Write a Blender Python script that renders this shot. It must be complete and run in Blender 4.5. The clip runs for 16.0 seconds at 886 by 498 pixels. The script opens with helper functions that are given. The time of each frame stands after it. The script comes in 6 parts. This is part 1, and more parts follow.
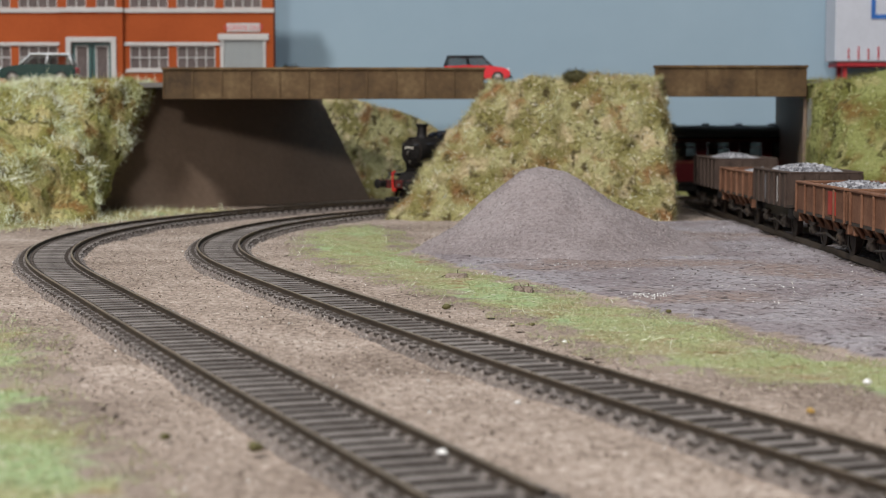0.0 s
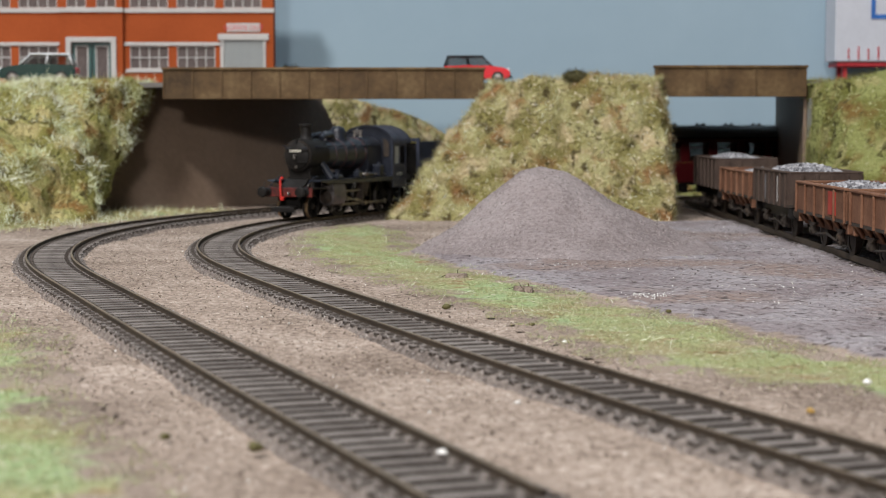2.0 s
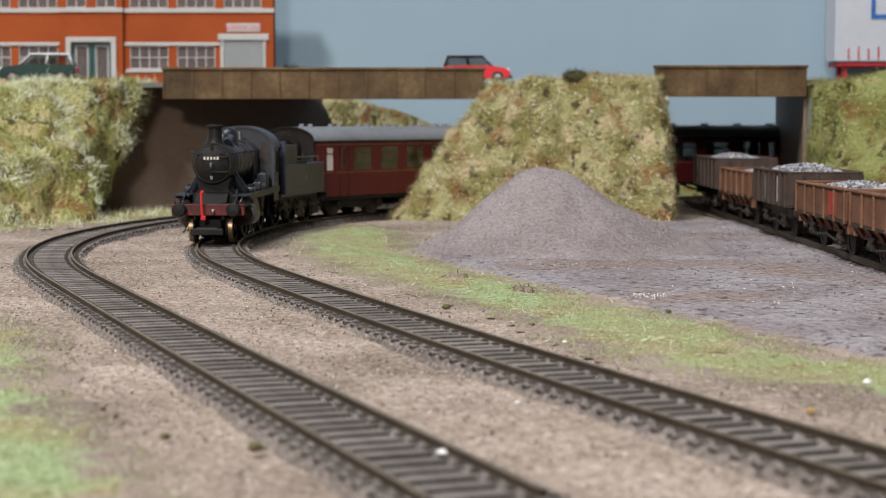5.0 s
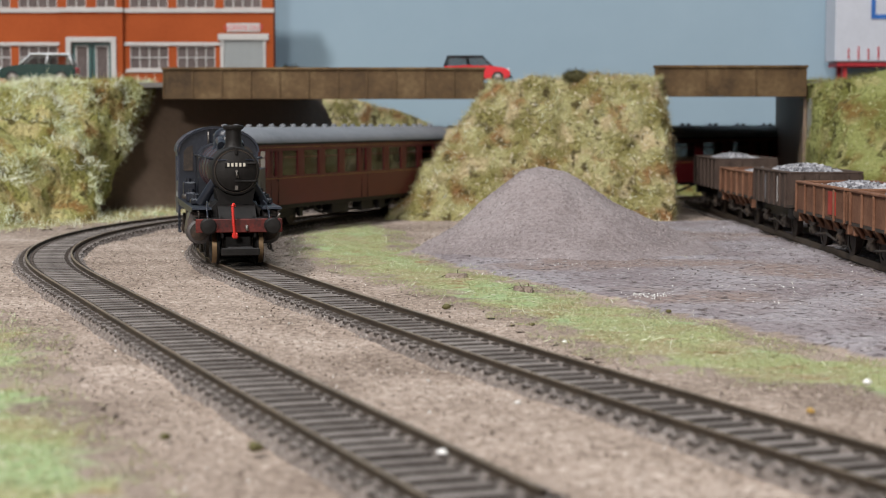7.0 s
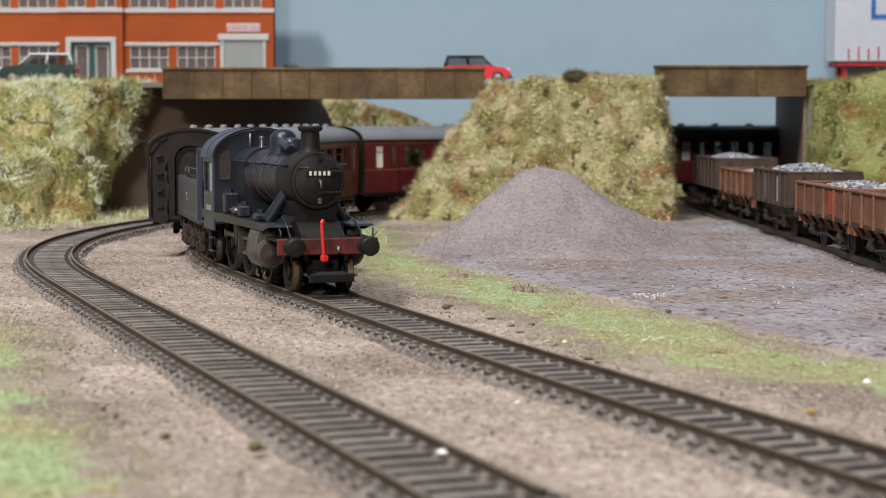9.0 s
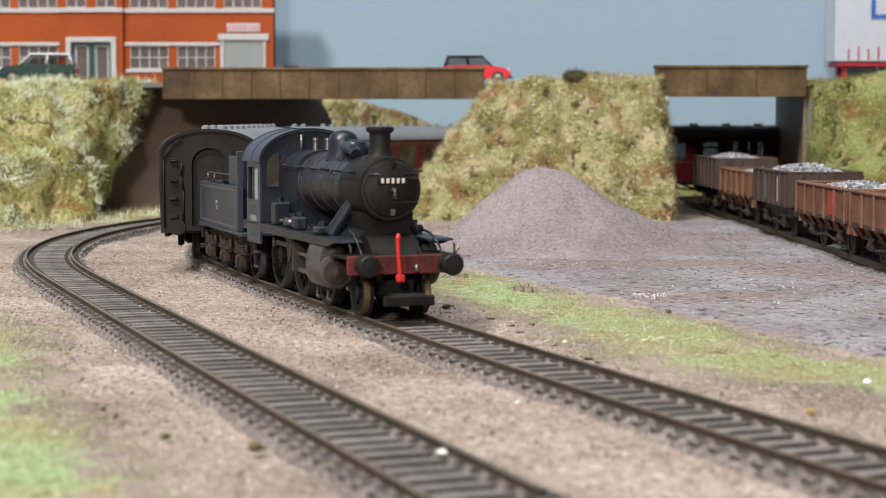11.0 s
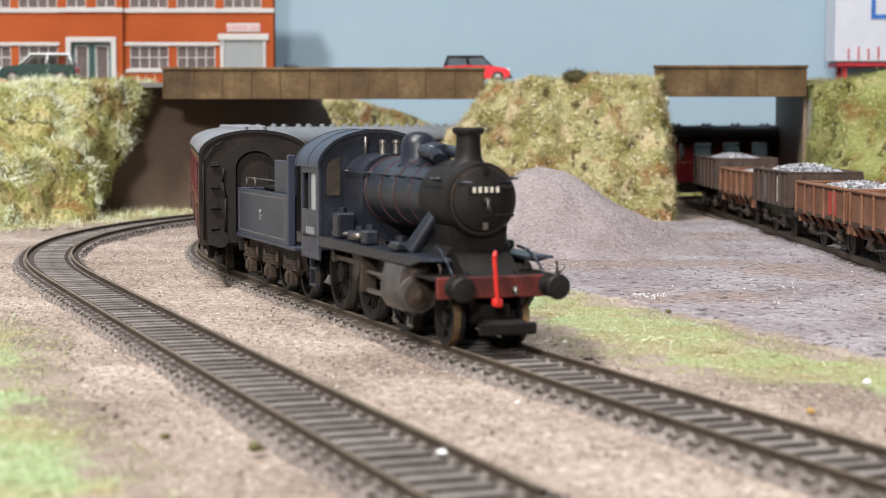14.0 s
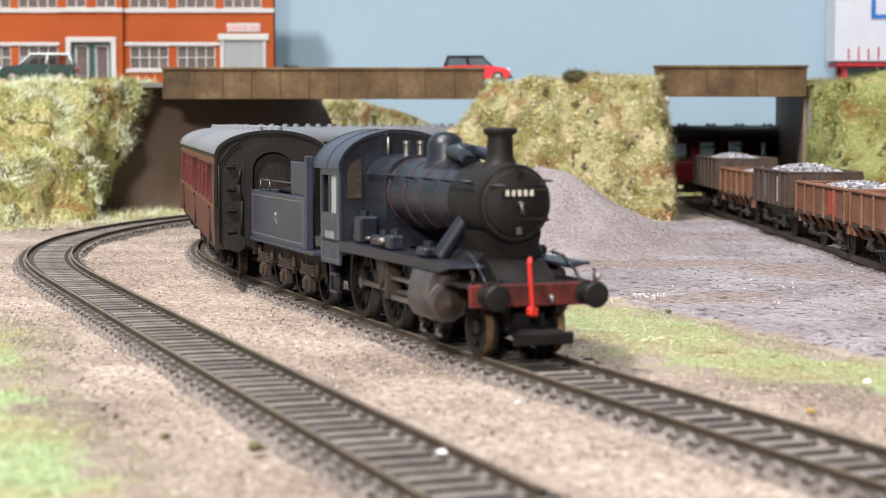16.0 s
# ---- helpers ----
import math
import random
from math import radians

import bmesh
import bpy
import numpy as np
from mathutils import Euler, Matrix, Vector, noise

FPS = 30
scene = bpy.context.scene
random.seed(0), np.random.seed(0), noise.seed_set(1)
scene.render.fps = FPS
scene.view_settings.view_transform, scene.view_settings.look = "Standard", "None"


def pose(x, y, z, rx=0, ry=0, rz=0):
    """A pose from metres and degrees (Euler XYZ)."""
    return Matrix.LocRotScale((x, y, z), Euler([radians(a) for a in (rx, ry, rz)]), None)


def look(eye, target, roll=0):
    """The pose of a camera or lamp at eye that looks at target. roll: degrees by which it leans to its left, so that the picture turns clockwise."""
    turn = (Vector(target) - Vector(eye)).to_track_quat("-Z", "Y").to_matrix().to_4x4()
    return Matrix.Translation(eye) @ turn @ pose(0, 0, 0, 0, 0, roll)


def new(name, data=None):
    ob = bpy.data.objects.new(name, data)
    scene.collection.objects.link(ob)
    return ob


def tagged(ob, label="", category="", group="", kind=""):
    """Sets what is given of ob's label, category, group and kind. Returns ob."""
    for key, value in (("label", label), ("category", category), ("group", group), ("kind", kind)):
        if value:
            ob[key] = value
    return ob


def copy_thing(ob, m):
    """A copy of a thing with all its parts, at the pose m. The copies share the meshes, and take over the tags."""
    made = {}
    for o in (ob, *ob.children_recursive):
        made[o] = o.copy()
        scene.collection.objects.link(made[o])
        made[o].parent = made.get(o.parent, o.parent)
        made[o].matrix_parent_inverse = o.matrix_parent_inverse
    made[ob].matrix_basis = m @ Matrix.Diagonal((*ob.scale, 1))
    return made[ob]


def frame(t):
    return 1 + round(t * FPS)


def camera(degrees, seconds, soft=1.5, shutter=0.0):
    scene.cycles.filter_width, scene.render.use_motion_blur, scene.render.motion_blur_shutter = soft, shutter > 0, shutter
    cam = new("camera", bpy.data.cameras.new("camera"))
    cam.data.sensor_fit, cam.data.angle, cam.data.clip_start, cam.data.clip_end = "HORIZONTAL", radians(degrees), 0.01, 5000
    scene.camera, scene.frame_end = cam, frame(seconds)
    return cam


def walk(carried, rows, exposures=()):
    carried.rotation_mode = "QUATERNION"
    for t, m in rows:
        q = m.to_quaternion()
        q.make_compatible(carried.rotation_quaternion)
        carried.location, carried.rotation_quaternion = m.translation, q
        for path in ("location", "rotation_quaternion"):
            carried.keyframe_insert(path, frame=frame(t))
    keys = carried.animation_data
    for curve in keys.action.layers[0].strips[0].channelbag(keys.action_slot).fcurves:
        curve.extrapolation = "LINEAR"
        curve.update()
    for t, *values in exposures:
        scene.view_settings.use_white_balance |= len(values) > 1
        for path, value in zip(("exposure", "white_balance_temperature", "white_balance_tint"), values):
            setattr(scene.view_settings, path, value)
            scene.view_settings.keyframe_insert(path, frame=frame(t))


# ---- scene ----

# Model railway at 1:76. Shapes are written in millimetres and scaled on linking; the world is in metres.
MM = 0.001
cam = camera(28.0, 16.0, soft=1.0)
cam.data.dof.use_dof = True
cam.data.dof.focus_distance = 0.57
cam.data.dof.aperture_fstop = 37.0
EYE = pose(0, 0, 0.05183, 90 - 4.11, 0, 0)
walk(cam, [(0.0, EYE), (16.0, EYE)], [(0.0, -0.34), (2.0, -0.23), (7.0, -0.18), (9.0, -0.09), (11.5, 0.14), (12.5, 0.24), (14.5, 0.40), (16.0, 0.51)])

# ---- light ----
world = bpy.data.worlds.new("hall")
scene.world = world
world.use_nodes = True
world.node_tree.nodes["Background"].inputs[0].default_value = (0.85, 0.92, 1.0, 1)
world.node_tree.nodes["Background"].inputs[1].default_value = 0.3


def lamp(name, eye, target, size, watts, colour):
    data = bpy.data.lights.new(name, "AREA")
    data.shape, data.size, data.energy, data.color = "SQUARE", size, watts, colour
    ob = new(name, data)
    ob.matrix_world = look(eye, target)
    return ob


lamp("hall_lamp_key", (-0.80, -0.42, 1.62), (0.0, 0.75, 0.0), 0.20, 43.0, (1.0, 0.955, 0.925))
lamp("hall_lamp_front", (-0.32, -2.30, 0.86), (0.0, 0.9, 0.0), 0.20, 38.0, (1.0, 0.955, 0.92))
lamp("hall_lamp_far", (-0.28, 0.30, 1.95), (0.0, 0.65, 0.0), 0.8, 27.0, (0.92, 0.96, 1.0))


# ---- materials ----
def ramp_stops(node, stops):
    els = node.color_ramp.elements
    while len(els) < len(stops):
        els.new(0.5)
    for el, (at, c) in zip(els, stops):
        el.position, el.color = at, (*c, 1)


def material(name, stops, scale=60.0, fine=400.0, rough=0.8, metal=0.0, bump=0.3, depth=0.0003, island=0.0, detail=6.0, fine_mix=0.35, spec=0.35, objrand=0.0, patch=None):
    """Colours spread by two scales of noise (per metre), with relief; island: share of colour picked piece by piece."""
    m = bpy.data.materials.new(name)
    m.use_nodes = True
    nt = m.node_tree
    N, L = nt.nodes, nt.links
    b = N["Principled BSDF"]
    geo = N.new("ShaderNodeTexCoord")
    big, small = N.new("ShaderNodeTexNoise"), N.new("ShaderNodeTexNoise")
    for n, sc in ((big, scale), (small, fine)):
        n.inputs["Scale"].default_value = sc
        n.inputs["Detail"].default_value = patch if patch is not None and n == big else detail
        n.inputs["Roughness"].default_value = 0.62
        L.new(geo.outputs["Object"], n.inputs["Vector"])
    mix = N.new("ShaderNodeMath")
    mix.operation = "MULTIPLY_ADD"
    mix.inputs[1].default_value = 1 - fine_mix
    sc2 = N.new("ShaderNodeMath")
    sc2.operation = "MULTIPLY"
    sc2.inputs[1].default_value = fine_mix
    L.new(small.outputs["Fac"], sc2.inputs[0])
    L.new(big.outputs["Fac"], mix.inputs[0])
    L.new(sc2.outputs[0], mix.inputs[2])
    fac = mix.outputs[0]
    if island or objrand:
        src = N.new("ShaderNodeNewGeometry").outputs["Random Per Island"] if island else N.new("ShaderNodeObjectInfo").outputs["Random"]
        k = island or objrand
        add = N.new("ShaderNodeMath")
        add.operation = "MULTIPLY_ADD"
        add.inputs[1].default_value = k
        off = N.new("ShaderNodeMath")
        off.operation = "SUBTRACT"
        off.inputs[1].default_value = k / 2
        L.new(fac, off.inputs[0])
        L.new(src, add.inputs[0])
        L.new(off.outputs[0], add.inputs[2])
        fac = add.outputs[0]
    ramp = N.new("ShaderNodeValToRGB")
    ramp_stops(ramp, stops)
    L.new(fac, ramp.inputs["Fac"])
    L.new(ramp.outputs["Color"], b.inputs["Base Color"])
    b.inputs["Roughness"].default_value = rough
    b.inputs["Metallic"].default_value = metal
    b.inputs["Specular IOR Level"].default_value = spec
    if bump:
        bp = N.new("ShaderNodeBump")
        bp.inputs["Strength"].default_value = bump
        bp.inputs["Distance"].default_value = depth
        L.new(small.outputs["Fac"], bp.inputs["Height"])
        L.new(bp.outputs["Normal"], b.inputs["Normal"])
    return m


def two(a, b, lo=0.35, hi=0.65):
    return [(lo, a), (hi, b)]


def plain(name, c, rough=0.5, metal=0.0, vary=0.15, **kw):
    lo = tuple(v * (1 - vary) for v in c)
    hi = tuple(min(1, v * (1 + vary)) for v in c)
    kw.setdefault("bump", 0.1)
    kw.setdefault("depth", 0.0001)
    return material(name, two(lo, hi), rough=rough, metal=metal, scale=kw.pop("scale", 90.0), **kw)


SAND = material("sandy_ground", [(0.37, (0.150, 0.112, 0.090)), (0.46, (0.285, 0.227, 0.186)), (0.54, (0.38, 0.306, 0.256)), (0.63, (0.54, 0.455, 0.395))], 22, 560, 0.95, bump=1.0, depth=0.0014, fine_mix=0.64, spec=0.1, detail=3.5)
GRAIN = material("sand_grain", [(0.2, (0.13, 0.10, 0.08)), (0.42, (0.30, 0.245, 0.20)), (0.6, (0.40, 0.335, 0.28)), (0.85, (0.60, 0.53, 0.47))], 500, 1500, 0.9, island=0.7, bump=0, spec=0.15)
BALLASTGRAIN = material("ballast_chip", [(0.2, (0.10, 0.09, 0.086)), (0.5, (0.25, 0.225, 0.215)), (0.8, (0.44, 0.41, 0.39))], 500, 1500, 0.9, island=0.6, bump=0, spec=0.15)
PILEGRAIN = material("stone_chip", [(0.2, (0.20, 0.168, 0.164)), (0.5, (0.29, 0.25, 0.246)), (0.8, (0.42, 0.375, 0.365))], 500, 1500, 0.9, island=0.6, bump=0, spec=0.15)
PILE = material("crushed_stone", [(0.34, (0.165, 0.136, 0.134)), (0.5, (0.27, 0.232, 0.232)), (0.66, (0.365, 0.325, 0.322))], 34, 620, 0.95, bump=1.0, depth=0.0012, fine_mix=0.55, spec=0.1)
BALLAST = material("track_ballast", [(0.38, (0.115, 0.096, 0.086)), (0.5, (0.20, 0.170, 0.152)), (0.62, (0.32, 0.278, 0.25))], 60, 620, 0.9, bump=0.9, depth=0.0012, fine_mix=0.7, spec=0.15, detail=3.0)
# Colour holds the shade of the slots between sleepers; also their dark plastic.
PLASTICSHADE = material("dark_plastic_slot_shade", [(0.38, (0.035, 0.028, 0.024)), (0.62, (0.085, 0.072, 0.064))], 60, 620, 0.9, bump=0.9, depth=0.001, fine_mix=0.6, spec=0.15, detail=3.0)
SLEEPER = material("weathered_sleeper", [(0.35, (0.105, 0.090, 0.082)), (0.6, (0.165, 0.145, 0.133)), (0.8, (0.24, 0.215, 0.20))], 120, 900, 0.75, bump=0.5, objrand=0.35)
RAIL = material("rail_side", two((0.042, 0.032, 0.023), (0.088, 0.066, 0.047)), 80, 600, 0.65, metal=0.1, bump=0.3)
RAILTOP = material("rail_head", two((0.17, 0.128, 0.085), (0.28, 0.215, 0.15)), 40, 600, 0.42, metal=0.5, bump=0.1)
PALEFIBRE = material("pale_fibre", [(0.28, (0.44, 0.48, 0.22)), (0.40, (0.68, 0.74, 0.46)), (0.50, (0.82, 0.86, 0.66)), (0.66, (0.90, 0.92, 0.82))], 40, 500, 0.55, island=0.14, bump=0, spec=0.4, patch=1.5)
LAWNFIBRE = material("verge_fibre", [(0.2, (0.36, 0.30, 0.165)), (0.40, (0.365, 0.37, 0.175)), (0.6, (0.345, 0.415, 0.205)), (0.85, (0.62, 0.64, 0.46))], 24, 700, 0.6, island=0.5, bump=0, spec=0.3)
SCRUB = material("dark_scrub", two((0.035, 0.035, 0.015), (0.11, 0.10, 0.04)), 200, 900, 0.8, island=0.4, bump=0)
CONCRETE = material("dark_abutment", [(0.3, (0.160, 0.112, 0.082)), (0.55, (0.225, 0.162, 0.120)), (0.75, (0.28, 0.208, 0.158))], 12, 300, 0.6, bump=0.2, spec=0.3)
GIRDER = material("brown_girder", [(0.34, (0.045, 0.026, 0.011)), (0.5, (0.105, 0.062, 0.026)), (0.64, (0.185, 0.125, 0.060))], 38, 350, 0.7, bump=0.3, fine_mix=0.25)
ROADTOP = plain("road_surface", (0.16, 0.15, 0.14), 0.9, bump=0.5, fine=900)
SKY = material("painted_sky", [(0.3, (0.255, 0.35, 0.425)), (0.7, (0.31, 0.41, 0.485))], 2.0, 60, 0.85, bump=0.08, spec=0.2, fine_mix=0.2)
ORANGE = material("orange_brick", two((0.285, 0.058, 0.014), (0.375, 0.082, 0.021)), 20, 500, 0.8, bump=0.2, spec=0.2)
WHITE = plain("white_trim", (0.47, 0.455, 0.44), 0.6, vary=0.06)
SHUTTER = plain("grey_shutter", (0.31, 0.33, 0.33), 0.5, vary=0.06)
TEAL = plain("teal_frame", (0.04, 0.10, 0.095), 0.4)
DARKGLASS = plain("dark_window", (0.13, 0.105, 0.10), 0.12, vary=0.3, spec=0.5, bump=0)
SIGNRED = plain("sign_red", (0.62, 0.08, 0.10), 0.6)
# The blue cast stands for cool light on the loco's upper faces.
BLACK = material("loco_black", [(0.3, (0.007, 0.0085, 0.013)), (0.55, (0.016, 0.019, 0.028)), (0.75, (0.050, 0.054, 0.070))], 90, 700, 0.38, bump=0.12, spec=0.42)
SOOT = material("sooty_black", two((0.006, 0.0054, 0.0052), (0.018, 0.016, 0.015)), 90, 700, 0.55, bump=0.2, spec=0.2)
# Lifted and blued for the cool light on cab and tender sides.
COOLGREYBLACK = material("worn_grey_black_cool_lit", [(0.3, (0.020, 0.023, 0.036)), (0.6, (0.038, 0.044, 0.067)), (0.8, (0.080, 0.085, 0.108))], 60, 700, 0.4, bump=0.12, spec=0.45)
GRIME = material("brown_grime", [(0.3, (0.015, 0.012, 0.011)), (0.52, (0.036, 0.027, 0.021)), (0.70, (0.090, 0.058, 0.040)), (0.8, (0.14, 0.10, 0.072))], 160, 900, 0.65, bump=0.4)
RUSTGRIME = material("rusty_frame", [(0.3, (0.011, 0.009, 0.008)), (0.5, (0.034, 0.024, 0.018)), (0.7, (0.11, 0.068, 0.043))], 200, 900, 0.65, bump=0.4, spec=0.3)
CYLGRIME = material("greasy_cylinder", [(0.34, (0.022, 0.020, 0.022)), (0.5, (0.060, 0.052, 0.052)), (0.62, (0.12, 0.085, 0.070)), (0.75, (0.17, 0.15, 0.145))], 110, 700, 0.4, bump=0.15, spec=0.55)
ENDBROWN = material("coach_end_brown", two((0.012, 0.010, 0.0095), (0.034, 0.027, 0.023)), 60, 700, 0.65, bump=0.15, spec=0.14)
FAINT = plain("faint_grey_paint", (0.15, 0.15, 0.155), 0.6)
STEEL = plain("dull_steel", (0.19, 0.175, 0.16), 0.42, metal=0.8)
BRASS = plain("bronze_tyre", (0.42, 0.29, 0.17), 0.34, metal=0.85)
BEAMRED = material("faded_red_beam", [(0.36, (0.035, 0.012, 0.011)), (0.5, (0.12, 0.019, 0.015)), (0.66, (0.25, 0.040, 0.028))], 90, 800, 0.6, bump=0.2)
HOOKRED = plain("bright_red", (0.58, 0.028, 0.020), 0.45)
CREAM = plain("cream_numeral", (0.62, 0.59, 0.50), 0.6, vary=0.05)
LINING = plain("red_lining", (0.085, 0.026, 0.026), 0.6)
MAROON = material("maroon_paint", two((0.080, 0.006, 0.009), (0.115, 0.010, 0.013)), 30, 500, 0.45, bump=0.05, spec=0.35)
ROOF = material("coach_roof_grey", two((0.145, 0.152, 0.168), (0.215, 0.222, 0.238)), 25, 400, 0.5, bump=0.1)
LACE = plain("yellow_lace", (0.42, 0.27, 0.08), 0.6)
SEATS = plain("seat_cloth", (0.15, 0.10, 0.065), 0.9)
FROST = plain("white_window", (0.78, 0.77, 0.74), 0.5, vary=0.05)
RUST = material("rusty_wagon", [(0.28, (0.085, 0.038, 0.022)), (0.5, (0.175, 0.084, 0.050)), (0.68, (0.25, 0.135, 0.085)), (0.8, (0.34, 0.21, 0.145))], 70, 700, 0.8, bump=0.3, spec=0.2, objrand=0.12)
BROWNWAGON = material("brown_grey_wagon", [(0.3, (0.048, 0.032, 0.026)), (0.6, (0.088, 0.062, 0.050)), (0.8, (0.14, 0.105, 0.085))], 70, 700, 0.8, bump=0.3, spec=0.2)
REDPATCH = plain("red_panel", (0.30, 0.035, 0.022), 0.7, vary=0.3)
LOAD = material("grey_ballast_load", [(0.2, (0.11, 0.11, 0.12)), (0.5, (0.27, 0.27, 0.29)), (0.8, (0.46, 0.46, 0.48))], 300, 900, 0.9, island=0.6, bump=0.3)
CARGREEN = plain("dark_green_paint", (0.010, 0.036, 0.029), 0.18, spec=0.6, bump=0)
CARRED = plain("red_paint", (0.62, 0.02, 0.03), 0.18, spec=0.6, bump=0)
CARROOF = plain("silver_roof", (0.62, 0.64, 0.66), 0.25, bump=0)
CARBLACK = plain("black_roof", (0.02, 0.022, 0.025), 0.25, bump=0)
RUBBER = plain("tyre_rubber", (0.02, 0.02, 0.02), 0.8)
TRAILER = plain("pale_trailer", (0.52, 0.54, 0.60), 0.5, vary=0.05)
LOGOBLUE = plain("blue_letter", (0.03, 0.13, 0.42), 0.5)
TRAILRED = plain("red_chassis", (0.45, 0.03, 0.04), 0.5)
HALLWALL = plain("hall_wall", (0.30, 0.30, 0.30), 0.9, scale=3)
GLINT = plain("white_fleck", (0.85, 0.85, 0.83), 0.4, bump=0)


def glass_material():
    m = bpy.data.materials.new("thin_glass")
    m.use_nodes = True
    nt = m.node_tree
    b = nt.nodes["Principled BSDF"]
    nt.nodes.remove(b)
    tr, gl, mx = nt.nodes.new("ShaderNodeBsdfTransparent"), nt.nodes.new("ShaderNodeBsdfGlossy"), nt.nodes.new("ShaderNodeMixShader")
    tr.inputs[0].default_value = (0.62, 0.62, 0.61, 1)
    gl.inputs["Roughness"].default_value = 0.06
    mx.inputs[0].default_value = 0.10
    nt.links.new(tr.outputs[0], mx.inputs[1])
    nt.links.new(gl.outputs[0], mx.inputs[2])
    nt.links.new(mx.outputs[0], nt.nodes["Material Output"].inputs[0])
    return m


def mixer(m):
    """Small helpers that add noise masks and colour mixes to a material's nodes."""
    nt = m.node_tree
    N, L = nt.nodes, nt.links
    where = N.new("ShaderNodeTexCoord").outputs["Object"]

    def mask(scale, lo, hi, shift=0.0, detail=3.0, extra=None, k=1.0, stretch=None):
        mp = N.new("ShaderNodeMapping")
        mp.inputs["Location"].default_value = (shift, shift * 0.7, shift * 1.3)
        if stretch:
            mp.inputs["Scale"].default_value = stretch
        L.new(where, mp.inputs["Vector"])
        n = N.new("ShaderNodeTexNoise")
        n.inputs["Scale"].default_value = scale
        n.inputs["Detail"].default_value = detail
        L.new(mp.outputs[0], n.inputs["Vector"])
        out = n.outputs["Fac"]
        if extra is not None:
            ad = N.new("ShaderNodeMath")
            ad.operation = "MULTIPLY_ADD"
            ad.inputs[1].default_value = k
            L.new(extra, ad.inputs[0])
            L.new(out, ad.inputs[2])
            out = ad.outputs[0]
        r = N.new("ShaderNodeMapRange")
        r.interpolation_type = "SMOOTHSTEP"
        r.inputs["From Min"].default_value, r.inputs["From Max"].default_value = lo, hi
        L.new(out, r.inputs["Value"])
        return r.outputs[0]

    def blend(fac, a, b):
        x = N.new("ShaderNodeMix")
        x.data_type = "RGBA"
        L.new(fac, x.inputs[0])
        for c, sock in ((a, x.inputs[6]), (b, x.inputs[7])):
            if isinstance(c, tuple):
                sock.default_value = (*c, 1)
            else:
                L.new(c, sock)
        return x.outputs[2]
    return N, L, mask, blend


def bank_material(name, rough, island, bump, tone=(1.0, 1.0, 1.0)):
    """Scatter material: olive, pale green, straw, ochre and dark crumbs, each with patches of its own."""
    m = bpy.data.materials.new(name)
    m.use_nodes = True
    N, L, mask, blend = mixer(m)
    b = N["Principled BSDF"]
    own = N.new("ShaderNodeNewGeometry").outputs["Random Per Island"] if island else None
    k = island

    def hue(r, g, bl):
        return (r * tone[0], g * tone[1], bl * tone[2])
    c = blend(mask(55, 0.40 + k / 2, 0.60 + k / 2, 0.0, 3, own, k), hue(0.25, 0.24, 0.085), hue(0.41, 0.41, 0.20))
    c = blend(mask(62, 0.50 + k / 2, 0.66 + k / 2, 3.1, 3, own, k), c, hue(0.52, 0.46, 0.27))
    c = blend(mask(66, 0.50 + k / 2, 0.72 + k / 2, 7.7, 5, own, k), c, hue(0.27, 0.155, 0.062))
    c = blend(mask(150, 0.56 + k / 2, 0.68 + k / 2, 5.3, 3, own, k), c, hue(0.10, 0.085, 0.035))
    c = blend(mask(420, 0.60 + k / 2, 0.72 + k / 2, 9.1, 2, own, k), c, hue(0.60, 0.57, 0.40))
    L.new(c, b.inputs["Base Color"])
    b.inputs["Roughness"].default_value = rough
    b.inputs["Specular IOR Level"].default_value = 0.25
    if bump:
        bp = N.new("ShaderNodeBump")
        bp.inputs["Strength"].default_value, bp.inputs["Distance"].default_value = 1.0, 0.002
        L.new(mask(420, 0.2, 0.8, 1.0, 5), bp.inputs["Height"])
        L.new(bp.outputs["Normal"], b.inputs["Normal"])
    return m


def sand_colour(mask, blend):
    c = blend(mask(22, 0.38, 0.62, 0.0, 3), (0.26, 0.205, 0.167), (0.385, 0.308, 0.258))
    c = blend(mask(760, 0.56, 0.70, 2.0, 3), c, (0.47, 0.40, 0.345))
    return blend(mask(610, 0.58, 0.72, 6.0, 3), c, (0.15, 0.115, 0.092))


def lawn_material(name):
    """Grass scatter that thins out to bare sand where the cover runs low."""
    m = bpy.data.materials.new(name)
    m.use_nodes = True
    N, L, mask, blend = mixer(m)
    b = N["Principled BSDF"]
    at = N.new("ShaderNodeAttribute")
    at.attribute_name = "cover"
    cover = at.outputs["Fac"]
    g = blend(mask(40, 0.40, 0.62, 1.0, 4), (0.36, 0.315, 0.18), (0.355, 0.385, 0.19))
    g = blend(mask(26, 0.48, 0.64, 4.0, 2), g, (0.34, 0.44, 0.225))
    g = blend(mask(90, 0.56, 0.70, 8.0, 3), g, (0.30, 0.21, 0.11))
    g = blend(mask(700, 0.55, 0.70, 5.0, 3), g, (0.62, 0.60, 0.44))
    g = blend(mask(500, 0.58, 0.72, 2.5, 3), g, (0.15, 0.15, 0.06))
    f = mask(70, 0.62, 1.02, 3.0, 5, cover, 0.75)
    L.new(blend(f, sand_colour(mask, blend), g), b.inputs["Base Color"])
    b.inputs["Roughness"].default_value = 0.95
    b.inputs["Specular IOR Level"].default_value = 0.1
    bp = N.new("ShaderNodeBump")
    bp.inputs["Strength"].default_value, bp.inputs["Distance"].default_value = 1.0, 0.001
    L.new(mask(760, 0.2, 0.8, 0.0, 4), bp.inputs["Height"])
    L.new(bp.outputs["Normal"], b.inputs["Normal"])
    return m


